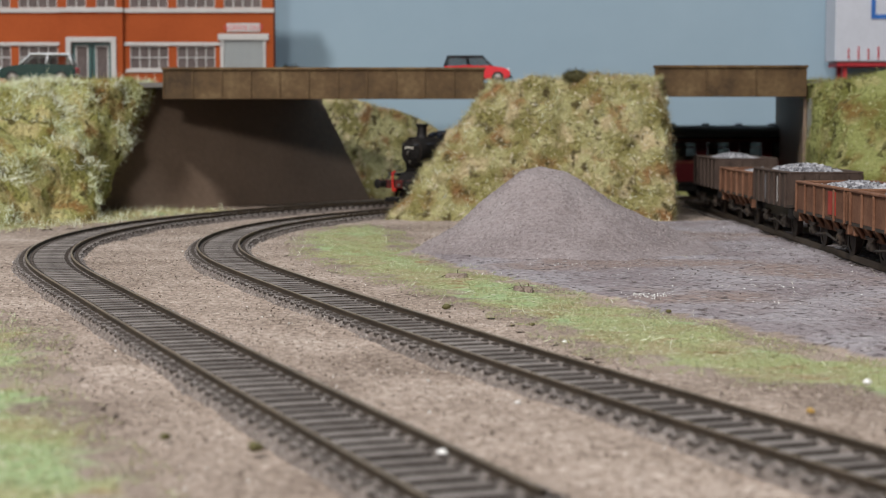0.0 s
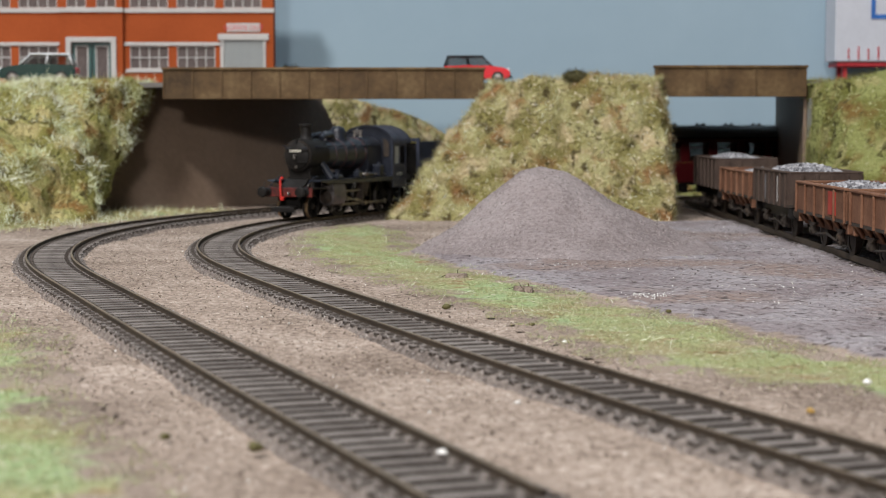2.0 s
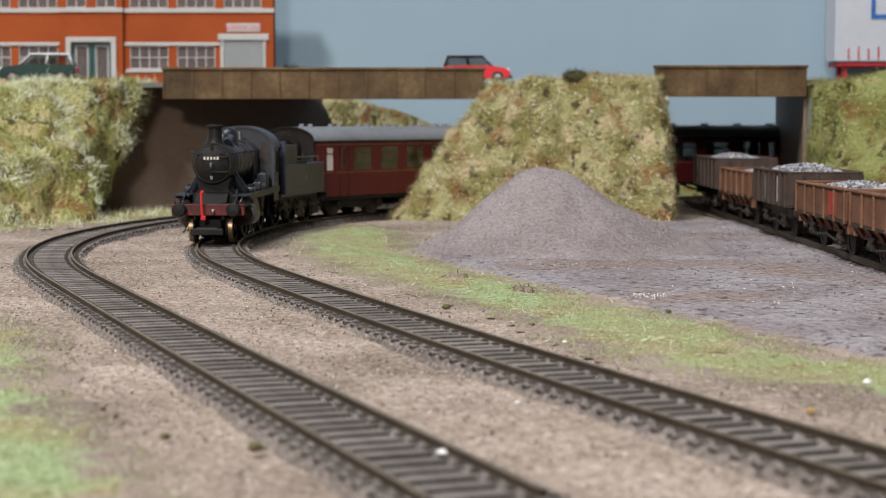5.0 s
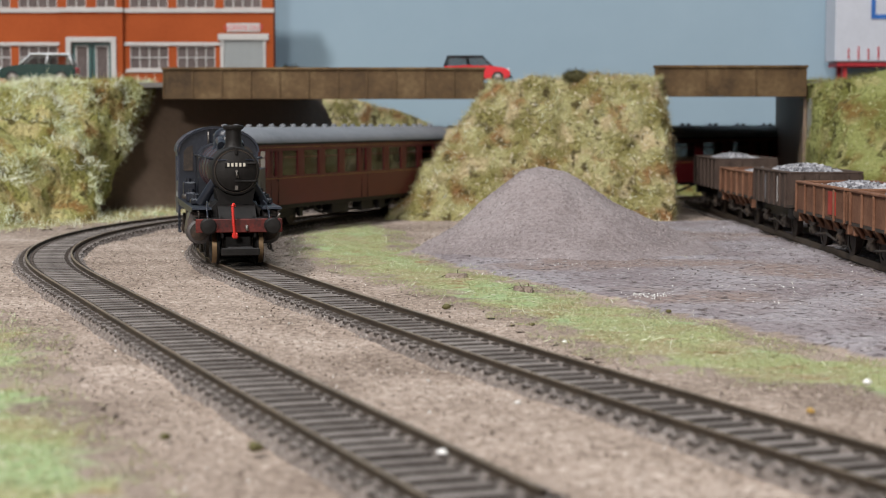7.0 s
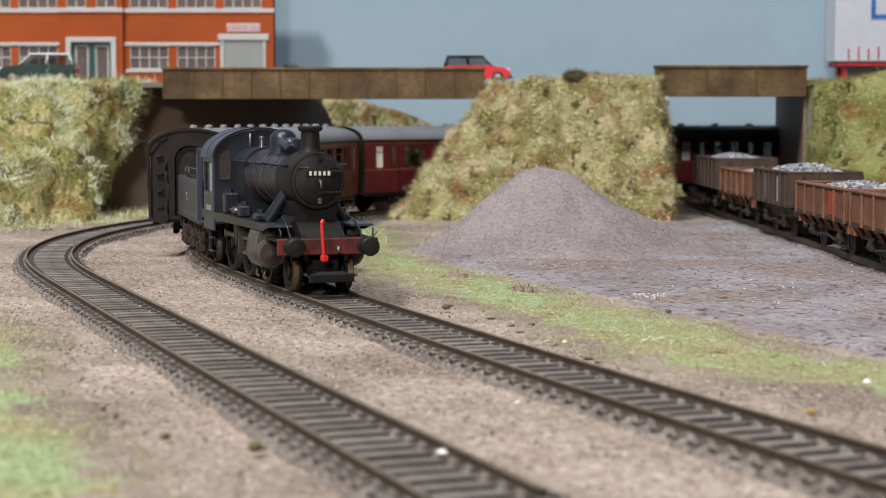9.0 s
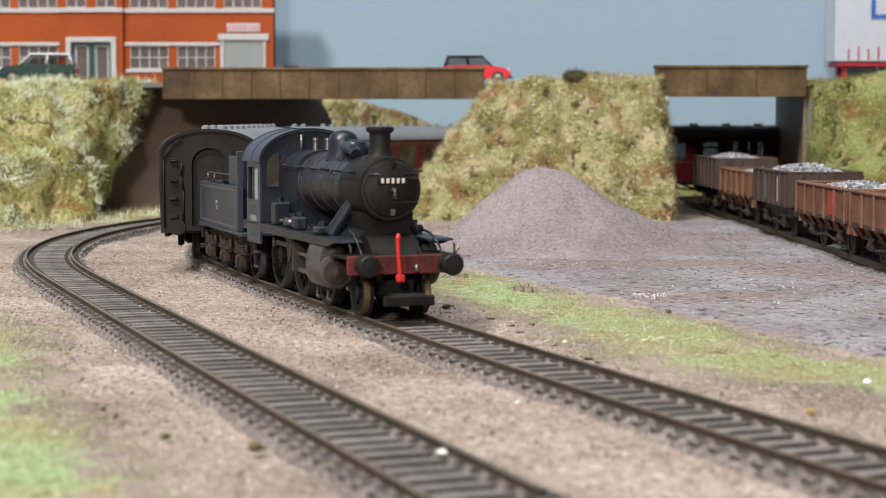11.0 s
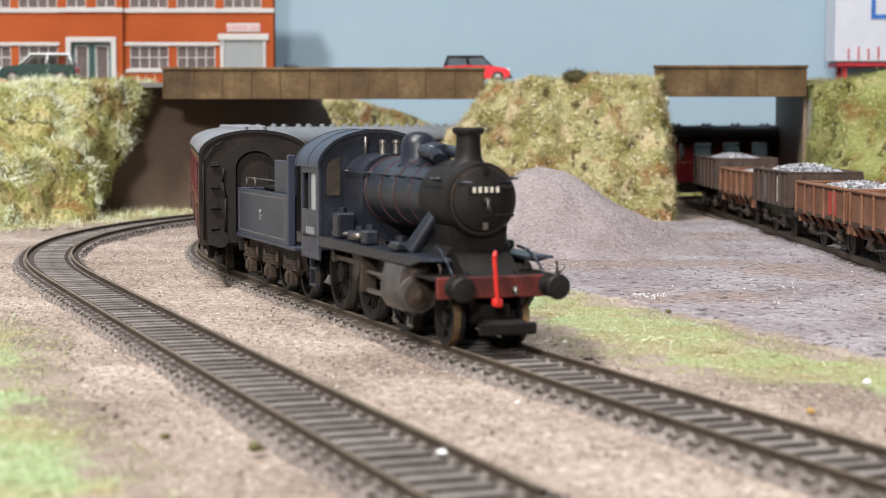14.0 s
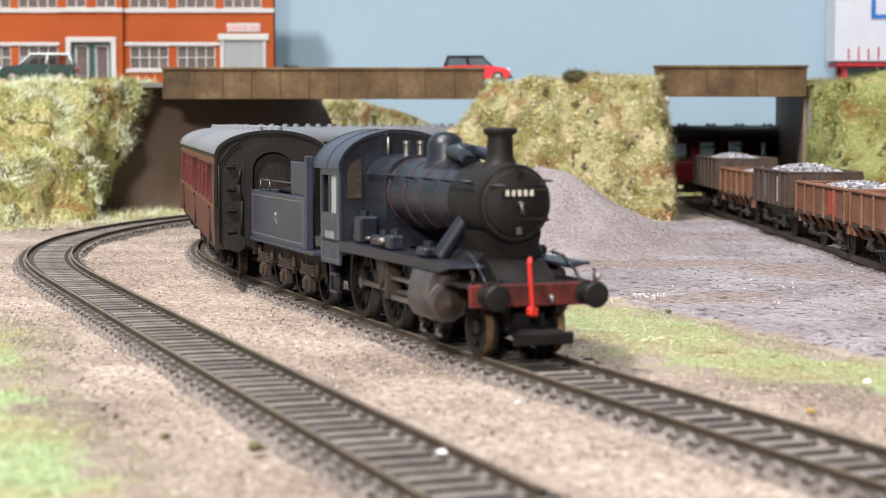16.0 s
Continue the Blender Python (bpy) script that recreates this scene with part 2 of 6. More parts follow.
def yard_material():
    """Mauve-grey stone sheet with hairline cracks, brown dust and pale grit."""
    m = bpy.data.materials.new("grey_yard")
    m.use_nodes = True
    N, L, mask, blend = mixer(m)
    b = N["Principled BSDF"]
    at = N.new("ShaderNodeAttribute")
    at.attribute_name = "cover"
    c = blend(mask(24, 0.38, 0.62, 0.0, 4), (0.235, 0.20, 0.208), (0.315, 0.288, 0.302))
    c = blend(mask(16, 0.52, 0.70, 4.4, 4), c, (0.255, 0.195, 0.175))
    c = blend(mask(300, 0.54, 0.68, 2.2, 4), c, (0.36, 0.335, 0.34))
    c = blend(mask(520, 0.56, 0.66, 6.1, 4), c, (0.125, 0.10, 0.098))
    crack = mask(230, 0.62, 0.68, 8.2, 6)
    c = blend(crack, c, (0.11, 0.09, 0.09))
    f = mask(70, 0.55, 0.80, 3.0, 5, at.outputs["Fac"], 0.9)
    L.new(blend(f, sand_colour(mask, blend), c), b.inputs["Base Color"])
    b.inputs["Roughness"].default_value = 0.85
    b.inputs["Specular IOR Level"].default_value = 0.2
    bp = N.new("ShaderNodeBump")
    bp.inputs["Strength"].default_value, bp.inputs["Distance"].default_value = 1.0, 0.0012
    L.new(mask(300, 0.2, 0.8, 2.2, 5), bp.inputs["Height"])
    bp2 = N.new("ShaderNodeBump")
    bp2.invert = True
    bp2.inputs["Strength"].default_value, bp2.inputs["Distance"].default_value = 1.0, 0.001
    L.new(crack, bp2.inputs["Height"])
    L.new(bp.outputs["Normal"], bp2.inputs["Normal"])
    L.new(bp2.outputs["Normal"], b.inputs["Normal"])
    return m


TURF = bank_material("bank_turf", 0.95, 0.0, True, (1.12, 1.05, 1.08))
FIBRE = bank_material("grass_fibre", 0.6, 0.12, False, (1.12, 1.05, 1.08))
TURFPALE = bank_material("pale_turf", 0.95, 0.0, True, (1.0, 0.98, 0.78))
FIBREPALE = bank_material("pale_turf_fibre", 0.6, 0.12, False, (1.0, 0.98, 0.78))
# Olive tone, darkened further to hold the right bank's weaker light.
TURFOLIVEDIM = bank_material("dim_olive_turf", 0.95, 0.0, True, (0.68, 0.72, 0.52))
FIBREOLIVEDIM = bank_material("dim_olive_fibre", 0.6, 0.12, False, (0.68, 0.72, 0.52))
LAWN = lawn_material("verge_grass")
YARD = yard_material()
GLASS = glass_material()


# ---- shape helpers (millimetres) ----
def box(bm, x0, x1, y0, y1, z0, z1, bev=0.0):
    b2 = bmesh.new()
    bmesh.ops.create_cube(b2, size=1)
    bmesh.ops.transform(b2, verts=b2.verts, matrix=Matrix.LocRotScale(((x0 + x1) / 2, (y0 + y1) / 2, (z0 + z1) / 2), None, (abs(x1 - x0), abs(y1 - y0), abs(z1 - z0))))
    if bev:
        bmesh.ops.bevel(b2, geom=b2.edges[:], offset=bev, segments=1, affect="EDGES", clamp_overlap=True)
    return join(bm, b2)


def join(bm, other, m=None):
    if m is not None:
        bmesh.ops.transform(other, verts=other.verts, matrix=m)
    vs = [bm.verts.new(v.co) for v in other.verts]
    other.verts.index_update()
    for fc in other.faces:
        nf = bm.faces.new([vs[v.index] for v in fc.verts])
        nf.smooth = fc.smooth
    other.free()
    return bm


def tube(bm, p0, p1, r0, r1=None, n=16, caps=True):
    """A straight round bar from p0 to p1."""
    p0, p1 = Vector(p0), Vector(p1)
    r1 = r0 if r1 is None else r1
    q = (p1 - p0).to_track_quat("Z", "Y")
    rings = []
    for p, r in ((p0, r0), (p1, r1)):
        rings.append([bm.verts.new(p + q @ Vector((r * math.cos(a), r * math.sin(a), 0))) for a in (2 * math.pi * i / n for i in range(n))])
    for i in range(n):
        fc = bm.faces.new((rings[0][i], rings[0][(i + 1) % n], rings[1][(i + 1) % n], rings[1][i]))
        fc.smooth = True
    if caps:
        bm.faces.new(rings[0][::-1])
        bm.faces.new(rings[1])
    return bm


def lathe(bm, origin, axis, profile, n=32, ring=False):
    """Turn a profile of (along, radius) about an axis."""
    o, q = Vector(origin), Vector(axis).to_track_quat("Z", "Y")
    rings = []
    for a, r in profile:
        rings.append([bm.verts.new(o + q @ Vector((max(r, 0.01) * math.cos(2 * math.pi * i / n), max(r, 0.01) * math.sin(2 * math.pi * i / n), a))) for i in range(n)])
    for r0, r1 in zip(rings, rings[1:]):
        for i in range(n):
            fc = bm.faces.new((r0[i], r0[(i + 1) % n], r1[(i + 1) % n], r1[i]))
            fc.smooth = True
    if ring:
        for i in range(n):
            bm.faces.new((rings[-1][i], rings[-1][(i + 1) % n], rings[0][(i + 1) % n], rings[0][i]))
    else:
        bm.faces.new(rings[0][::-1])
        bm.faces.new(rings[-1])
    return bm


def prism(bm, outline, a0, a1, axis="x", smooth=False):
    """Push a flat outline along an axis: x takes (y, z), y takes (x, z), z takes (x, y)."""
    def at(p, a):
        return {"x": (a, p[0], p[1]), "y": (p[0], a, p[1]), "z": (p[0], p[1], a)}[axis]
    r0 = [bm.verts.new(at(p, a0)) for p in outline]
    r1 = [bm.verts.new(at(p, a1)) for p in outline]
    n = len(outline)
    for i in range(n):
        fc = bm.faces.new((r0[i], r0[(i + 1) % n], r1[(i + 1) % n], r1[i]))
        fc.smooth = smooth
    bm.faces.new(r0[::-1])
    bm.faces.new(r1)
    return bm


def wire(bm, pts, r, n=8):
    for a, b in zip(pts, pts[1:]):
        tube(bm, a, b, r, n=n)
    return bm


def link(name, bm, mat, loc=(0, 0, 0)):
    bmesh.ops.recalc_face_normals(bm, faces=bm.faces)
    for e in bm.edges:
        if len(e.link_faces) == 2 and e.calc_face_angle(0.0) > 0.62:
            e.smooth = False
    bmesh.ops.transform(bm, verts=bm.verts, matrix=Matrix.Scale(MM, 4))
    me = bpy.data.meshes.new(name)
    bm.to_mesh(me)
    bm.free()
    me.materials.append(mat)
    ob = new(name, me)
    ob.location = Vector(loc) * MM
    return ob


def part(name, bm, mat, parent, label="", loc=(0, 0, 0)):
    ob = link(name, bm, mat, loc)
    ob.parent = parent
    if label:
        ob["label"] = label
    return ob


def thing(name, label, category, group="", m=None):
    ob = new(name)
    ob.empty_display_size = 0.01
    tagged(ob, label, category, group)
    if m is not None:
        ob.matrix_basis = m
    return ob


def from_arrays(name, verts, faces, mat):
    me = bpy.data.meshes.new(name)
    me.from_pydata(np.asarray(verts).tolist(), [], np.asarray(faces).tolist())
    me.materials.append(mat)
    return new(name, me)


B = bmesh.new
rng = np.random.default_rng(7)


# ---- track plan ----
def line_of(cx, cy, r, s1, r2, s2, r3, far=-1500.0, near=620.0, step=2.0):
    """Centre line of a track: an arc about (cx, cy) that eases out at s1 and s2 to wider arcs. s = 0 where it lies furthest west."""
    s = np.arange(far, near + step, step)
    k = 1 / r + (1 / r2 - 1 / r) / (1 + np.exp(-(s - s1) / 20)) + (1 / r3 - 1 / r2) / (1 + np.exp(-(s - s2) / 20))
    phi = np.concatenate([[0], np.cumsum((k[1:] + k[:-1]) / 2 * step)])
    i0 = int(np.argmin(abs(s)))
    phi -= phi[i0]
    dx, dy = np.sin(phi), -np.cos(phi)
    x = np.concatenate([[0], np.cumsum((dx[1:] + dx[:-1]) / 2 * step)])
    y = np.concatenate([[0], np.cumsum((dy[1:] + dy[:-1]) / 2 * step)])
    return s, x - x[i0] + cx - r, y - y[i0] + cy, phi


CX, CY = 346.67, 767.98
INNER = line_of(CX, CY, 440.5, 25.9, 476.4, 148.4, 5600.0)
OUTER = line_of(CX, CY, 505.15, 181.9, -12000.0, 284.0, 20000.0)
RAILZ = 2.5


def on(line, s):
    return float(np.interp(s, line[0], line[1])), float(np.interp(s, line[0], line[2])), float(np.interp(s, line[0], line[3]))


def ribbon(line, s0, s1, profile, step=6.0):
    """Sweep a closed profile of (offset to the driver's left, z) along a line."""
    bm = B()
    last = None
    for s in np.arange(s0, s1 + step / 2, step):
        x, y, phi = on(line, s)
        nx, ny = math.cos(phi), math.sin(phi)
        ring = [bm.verts.new((x + nx * o, y + ny * o, z)) for o, z in profile]
        if last:
            for i in range(len(profile)):
                j = (i + 1) % len(profile)
                bm.faces.new((last[i], last[j], ring[j], ring[i]))
        last = ring
    return bm


def sleeper_mesh():
    """A moulded sleeper: dusty top, sides darkened as slot shade, with four chairs."""
    bm = B()
    box(bm, -1.45, 1.45, -11.9, 11.9, -1.2, 1.0, 0.2)
    for o in (-8.25, 8.25):
        for e in (-1.9, 1.9):
            box(bm, -0.95, 0.95, o + e - 0.75, o + e + 0.75, 0.8, 1.5, 0.25)
    bmesh.ops.recalc_face_normals(bm, faces=bm.faces)
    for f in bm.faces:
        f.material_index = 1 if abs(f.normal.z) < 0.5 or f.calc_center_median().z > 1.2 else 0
    return bm


def lay_track(name, line, s0, s1, label, dense0, dense1):
    tr = tagged(new(name), label, "railway track", kind="structure")
    for side in (-8.25, 8.25):
        part("rail", ribbon(line, s0, s1, [(side - 0.9, 0), (side + 0.9, 0), (side + 0.7, 0.4), (side + 0.22, 0.8), (side + 0.22, 1.7), (side + 0.42, 2.0), (side + 0.42, 2.36), (side - 0.42, 2.36), (side - 0.42, 2.0), (side - 0.22, 1.7), (side - 0.22, 0.8), (side - 0.7, 0.4)]), RAIL, tr)
        part("rail_head", ribbon(line, s0, s1, [(side - 0.39, 2.3), (side + 0.39, 2.3), (side + 0.32, 2.5), (side - 0.32, 2.5)]), RAILTOP, tr, "worn bronze-coloured running surface")
    part("ballast_bed", ribbon(line, s0, s1, [(-13.6, -2.6), (-11.7, 0.25), (-9.0, 0.75), (-6.8, 0.8), (-5.8, -0.7), (5.8, -0.7), (6.8, 0.8), (9.0, 0.75), (11.7, 0.25), (13.6, -2.6), (13.6, -3.4), (-13.6, -3.4)]), BALLAST, tr, "grey stone ballast")
    # Dark strip that paints the shade down in the sleeper gaps.
    part("infill", ribbon(line, s0, s1, [(-5.9, -0.65), (5.9, -0.65), (5.9, -0.4), (-5.9, -0.4)]), PLASTICSHADE, tr, "shade painted in the gaps between the sleepers")
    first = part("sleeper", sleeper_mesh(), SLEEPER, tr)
    first.data.materials.append(PLASTICSHADE)
    data = first.data
    n = 0
    for s in np.arange(dense0, dense1, 6.5):
        x, y, phi = on(line, s)
        ob = first if n == 0 else new("sleeper", data)
        ob.parent = tr
        ob.matrix_basis = pose(x * MM, y * MM, rng.normal(0, 0.05) * MM, 0, 0, math.degrees(phi) - 90 + rng.normal(0, 0.6))
        n += 1
    return tr


lay_track("railway_track", INNER, -1400, 560, "curved model railway track with grey sleepers and rusty rails", -560, 566)
lay_track("railway_track", OUTER, -560, 560, "curved outer model railway track on sandy ground", -420, 566)
SIDING = (np.array([-2000.0, 2000.0]), np.array([161.0, 161.0]), np.array([2600.0, -1400.0]), np.array([0.0, 0.0]))
sd = tagged(new("railway_track"), "straight siding track beneath the ballast wagons", "railway track", kind="structure")
for side in (-8.25, 8.25):
    bm = B()
    box(bm, 161 + side - 0.5, 161 + side + 0.5, 470, 1120, 0, 2.5, 0.1)
    part("rail", bm, RAIL, sd)
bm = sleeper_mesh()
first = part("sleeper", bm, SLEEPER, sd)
first.data.materials.append(PLASTICSHADE)
for i in range(75):
    ob = first if i == 0 else new("sleeper", first.data)
    ob.parent = sd
    ob.matrix_basis = pose(0.161, 0.474 + i * 0.0086, -0.0017, 0, 0, 90)

# ---- ground, backdrop, hall ----
def ground_z(x, y):
    return 0.9 * noise.noise((x / 60, y / 60, 0)) + 0.5 * noise.noise((x / 18, y / 18, 3)) + 0.35 * noise.noise((x / 6, y / 6, 7)) - 1.4


bm = B()
bmesh.ops.create_grid(bm, x_segments=330, y_segments=330, size=1)
for v in bm.verts:
    x, y = v.co.x * 900, 640 + v.co.y * 790
    v.co = (x, y, ground_z(x, y))
ground = tagged(link("ground", bm, SAND), "sandy brown scenic baseboard with fine grit", "ground", kind="structure")
bm = B()
box(bm, -900, 900, -150, 1430, -40, -6, 1)
tagged(link("baseboard", bm, BROWNWAGON), "wooden baseboard under the layout", "baseboard", kind="structure")
bm = B()
box(bm, -1300, 1300, 1312, 1324, -60, 700, 0.5)
tagged(link("backdrop", bm, SKY), "pale blue painted sky board behind the layout", "backdrop", kind="structure")
for nm, d in (("hall_floor", (-3000, 3000, -3000, 3000, -1010, -1000)), ("ceiling", (-3000, 3000, -3000, 3000, 2200, 2210)), ("wall_west", (-3010, -3000, -3000, 3000, -1000, 2200)), ("wall_east", (3000, 3010, -3000, 3000, -1000, 2200)), ("wall_south", (-3000, 3000, -3010, -3000, -1000, 2200)), ("wall_north", (-3000, 3000, 3000, 3010, -1000, 2200))):
    bm = B()
    box(bm, *d)
    tagged(link(nm, bm, HALLWALL), "plain pale hall surface", "room", kind="structure")


# ---- banks, grass and heaps ----
def resample(pts, n):
    p = np.array(pts + [pts[0]], float)
    d = np.concatenate([[0], np.cumsum(np.linalg.norm(np.diff(p[:, :2], axis=0), axis=1))])
    t = np.linspace(0, d[-1], n, endpoint=False)
    return np.stack([np.interp(t, d, p[:, i]) for i in range(p.shape[1])], 1)


def mound(name, base, top, mat, label, category, rows=30, n=230, rough=3.0, bulge=0.0, seed=0.0, kind="structure", peak=0.0, ragged=0.0):
    """A heap between a foot outline (x, y) and a top outline (x, y, z) with matching corners."""
    b0 = resample([(x, y, -2.5) for x, y in base], n)
    dense, k = [], len(base)
    t0 = resample(top, n)
    # pair the two rings by angle along the outline
    best = min(range(n), key=lambda r: float(np.sum((np.roll(t0, -r, 0)[:, :2] - b0[:, :2]) ** 2)))
    t0 = np.roll(t0, -best, 0)
    if ragged:
        for ring in (b0, t0):
            for i in range(n):
                q = Vector(ring[i]) * 1.0
                d = noise.noise_vector(Vector((q.x / 26, q.y / 26, seed))) * ragged + noise.noise_vector(Vector((q.x / 8, q.y / 8, seed))) * ragged * 0.6
                ring[i, :2] += np.array(d)[:2]
    verts, faces = [], []
    for r in range(rows + 1):
        f = r / rows
        ring = b0 * (1 - f) + t0 * f
        ring[:, 2] += bulge * math.sin(math.pi * f)
        verts.append(ring)
    c = t0.mean(0)
    for f in (0.25, 0.5, 0.75, 0.95):
        ring = t0 * (1 - f) + c * f
        ring[:, 2] += peak * f
        verts.append(ring)
    V = np.concatenate(verts)
    R = len(verts)
    for r in range(R - 1):
        for i in range(n):
            j = (i + 1) % n
            faces.append((r * n + i, r * n + j, (r + 1) * n + j, (r + 1) * n + i))
    mid = b0.mean(0)
    for i, v in enumerate(V):
        if i >= n:
            q = Vector(v)
            d = noise.noise_vector(q / 19 + Vector((seed, 0, 0))) * rough + noise.noise_vector(q / 7 + Vector((0, seed, 0))) * rough * 0.45 + noise.noise_vector(q / 2.6 + Vector((0, 0, seed))) * rough * 0.14
            V[i] = v + np.array(d)
    faces.append(tuple((R - 1) * n + i for i in range(n)))
    me = bpy.data.meshes.new(name)
    me.from_pydata((V * MM).tolist(), [], faces)
    me.polygons.foreach_set("use_smooth", [True] * len(me.polygons))
    me.materials.append(mat)
    ob = new(name, me)
    tagged(ob, label, category, kind=kind)
    return ob


def fibres(name, src, count, mat, label, long=(2.5, 6.0), wide=0.16, spread=0.9, keep=None, lift=0.0):
    """Curled blades strewn over a mesh, as one piece of ground cover."""
    me = src.data
    me.calc_loop_triangles()
    co = np.empty(len(me.vertices) * 3)
    me.vertices.foreach_get("co", co)
    co = co.reshape(-1, 3) / MM
    tri = np.empty(len(me.loop_triangles) * 3, int)
    me.loop_triangles.foreach_get("vertices", tri)
    tri = tri.reshape(-1, 3)
    a, b, c = co[tri[:, 0]], co[tri[:, 1]], co[tri[:, 2]]
    nrm = np.cross(b - a, c - a)
    area = np.linalg.norm(nrm, axis=1) / 2
    nrm /= (2 * area[:, None] + 1e-9)
    nrm[nrm[:, 2] < 0] *= -1
    pick = rng.choice(len(tri), count, p=area / area.sum())
    u, v = rng.random(count), rng.random(count)
    flip = u + v > 1
    u[flip], v[flip] = 1 - u[flip], 1 - v[flip]
    p = a[pick] + u[:, None] * (b - a)[pick] + v[:, None] * (c - a)[pick]
    nn = nrm[pick]
    if keep is not None:
        ok = np.array([keep(q) for q in p])
        p, nn = p[ok], nn[ok]
    m = len(p)
    d = nn + rng.normal(0, spread, (m, 3))
    d /= np.linalg.norm(d, axis=1)[:, None]
    w = np.cross(d, rng.normal(0, 1, (m, 3)))
    w /= np.linalg.norm(w, axis=1)[:, None] + 1e-9
    ln = rng.uniform(*long, m)[:, None]
    bend = rng.normal(0, 0.45, (m, 3))
    wd = wide * rng.uniform(0.6, 1.6, m)[:, None]
    p = p + nn * lift
    q1 = p + d * ln * 0.5
    q2 = q1 + (d + bend) * ln * 0.5
    V = np.concatenate([p - w * wd, p + w * wd, q1 - w * wd, q1 + w * wd, q2]) * MM
    i = np.arange(m)
    faces = [tuple(r) for r in np.stack([i, i + m, i + 3 * m, i + 2 * m], 1).tolist()] + [tuple(r) for r in np.stack([i + 2 * m, i + 3 * m, i + 4 * m], 1).tolist()]
    mesh = bpy.data.meshes.new(name)
    mesh.from_pydata(V.tolist(), [], faces)
    mesh.materials.append(mat)
    return tagged(new(name, mesh), label, "grass", kind="stuff")


def grains(name, count, place, size, mat, label):
    """Loose four-sided grains at the places that place(count) gives, in millimetres."""
    p = place(count)
    m = len(p)
    base = np.array([(1, 1, 1), (-1, -1, 1), (-1, 1, -1), (1, -1, -1)], float) * 0.6
    sz = rng.uniform(*size, m)[:, None, None] * rng.uniform(0.6, 1.4, (m, 1, 3))
    ang = rng.uniform(0, 6.28, (m, 2))
    ca, sa, cb, sb = np.cos(ang[:, 0]), np.sin(ang[:, 0]), np.cos(ang[:, 1]), np.sin(ang[:, 1])
    z, o = np.zeros(m), np.ones(m)
    Rz = np.stack([np.stack([ca, -sa, z], 1), np.stack([sa, ca, z], 1), np.stack([z, z, o], 1)], 1)
    Rx = np.stack([np.stack([o, z, z], 1), np.stack([z, cb, -sb], 1), np.stack([z, sb, cb], 1)], 1)
    V = np.einsum("mij,mjk,mvk->mvi", Rz, Rx, base[None] * sz) + p[:, None]
    i = np.arange(m)[:, None, None] * 4
    F = (i + np.array([(0, 1, 2), (0, 3, 1), (0, 2, 3), (1, 3, 2)])[None]).reshape(-1, 3)
    ob = from_arrays(name, V.reshape(-1, 3) * MM, F, mat)
    return tagged(ob, label, "gravel", kind="stuff")


centre_bank = mound("grass_bank", [(121, 930), (95, 935), (60, 941), (20, 945), (-18, 952), (-33, 966), (-20, 985), (0, 1002), (36, 1036), (90, 1075), (128, 1075), (129, 1020), (124, 965)],
    [(115, 972, 74), (95, 975, 77), (72, 978, 77), (48, 980, 76), (30, 985, 73), (26, 990, 72), (26, 1000, 73), (34, 1010, 74), (50, 1030, 74), (95, 1062, 74), (122, 1062, 74), (124, 1010, 74), (120, 985, 74)], TURF, "steep grassy embankment with straw-coloured tufts", "embankment", rough=5.6, seed=2.0)
left_bank = mound("grass_bank", [(-420, 830), (-330, 840), (-260, 850), (-224, 864), (-204, 895), (-186, 935), (-195, 985), (-207, 1030), (-210, 1090), (-420, 1090)],
    [(-420, 965, 67), (-330, 968, 67), (-270, 972, 67), (-236, 975, 70), (-222, 985, 73), (-204, 1005, 75), (-187, 1028, 75), (-175, 1048, 75), (-173, 1084, 75), (-420, 1086, 69)], TURFPALE, "grassy embankment with pale fluffy undergrowth", "embankment", rough=6.5, seed=9.0)
right_bank = mound("grass_bank", [(184, 880), (230, 850), (330, 820), (430, 830), (430, 1050), (300, 1060), (208, 1060), (204, 1000), (196, 930)],
    [(206, 985, 72), (218, 950, 76), (300, 905, 90), (430, 905, 96), (430, 1040, 80), (300, 1050, 76), (215, 1050, 74), (208, 1020, 74), (206, 1000, 73)], TURFOLIVEDIM, "tall grassy embankment beside the bridge", "embankment", rough=4.0, seed=5.0)
back_bank = mound("grass_bank", [(-98, 1206), (-62, 1222), (-20, 1250), (20, 1268), (60, 1290), (60, 1308), (-60, 1308), (-104, 1300)],
    [(-96, 1236, 72), (-70, 1244, 68), (-48, 1256, 63), (-28, 1268, 58), (-10, 1280, 51), (-12, 1302, 50), (-50, 1304, 62), (-98, 1300, 73)], TURF, "far grassy slope behind the bridge", "embankment", rough=2.6, seed=12.0)
# Added dark bank in place of shade on the sky board's foot.
far_bank = mound("grass_bank", [(62, 1284), (150, 1282), (252, 1284), (252, 1308), (62, 1308)], [(64, 1292, 15), (150, 1291, 14), (250, 1292, 15), (250, 1305, 15), (64, 1305, 15)], TURFOLIVEDIM, "low weedy bank added to cover the bright board foot", "embankment", rows=8, n=90, rough=2.0, seed=14.0)
for ob, n in ((centre_bank, 80000), (left_bank, 70000), (right_bank, 50000), (back_bank, 12000)):
    fibres("grass", ob, n, FIBREPALE if ob is left_bank else FIBREOLIVEDIM if ob is right_bank else FIBRE, "straw and olive grass fibres on a bank", (1.5, 4.8), 0.055, 1.3)
    # Dark scrub blades put in as shadow among the grass.
    fibres("scrub", ob, n // 16, SCRUB, "dark twiggy scrub set as shadow on a bank", (1.2, 3.2), 0.16, 1.4, keep=lambda q: noise.noise((q[0] / 9, q[1] / 9, q[2] / 7)) > 0.3)
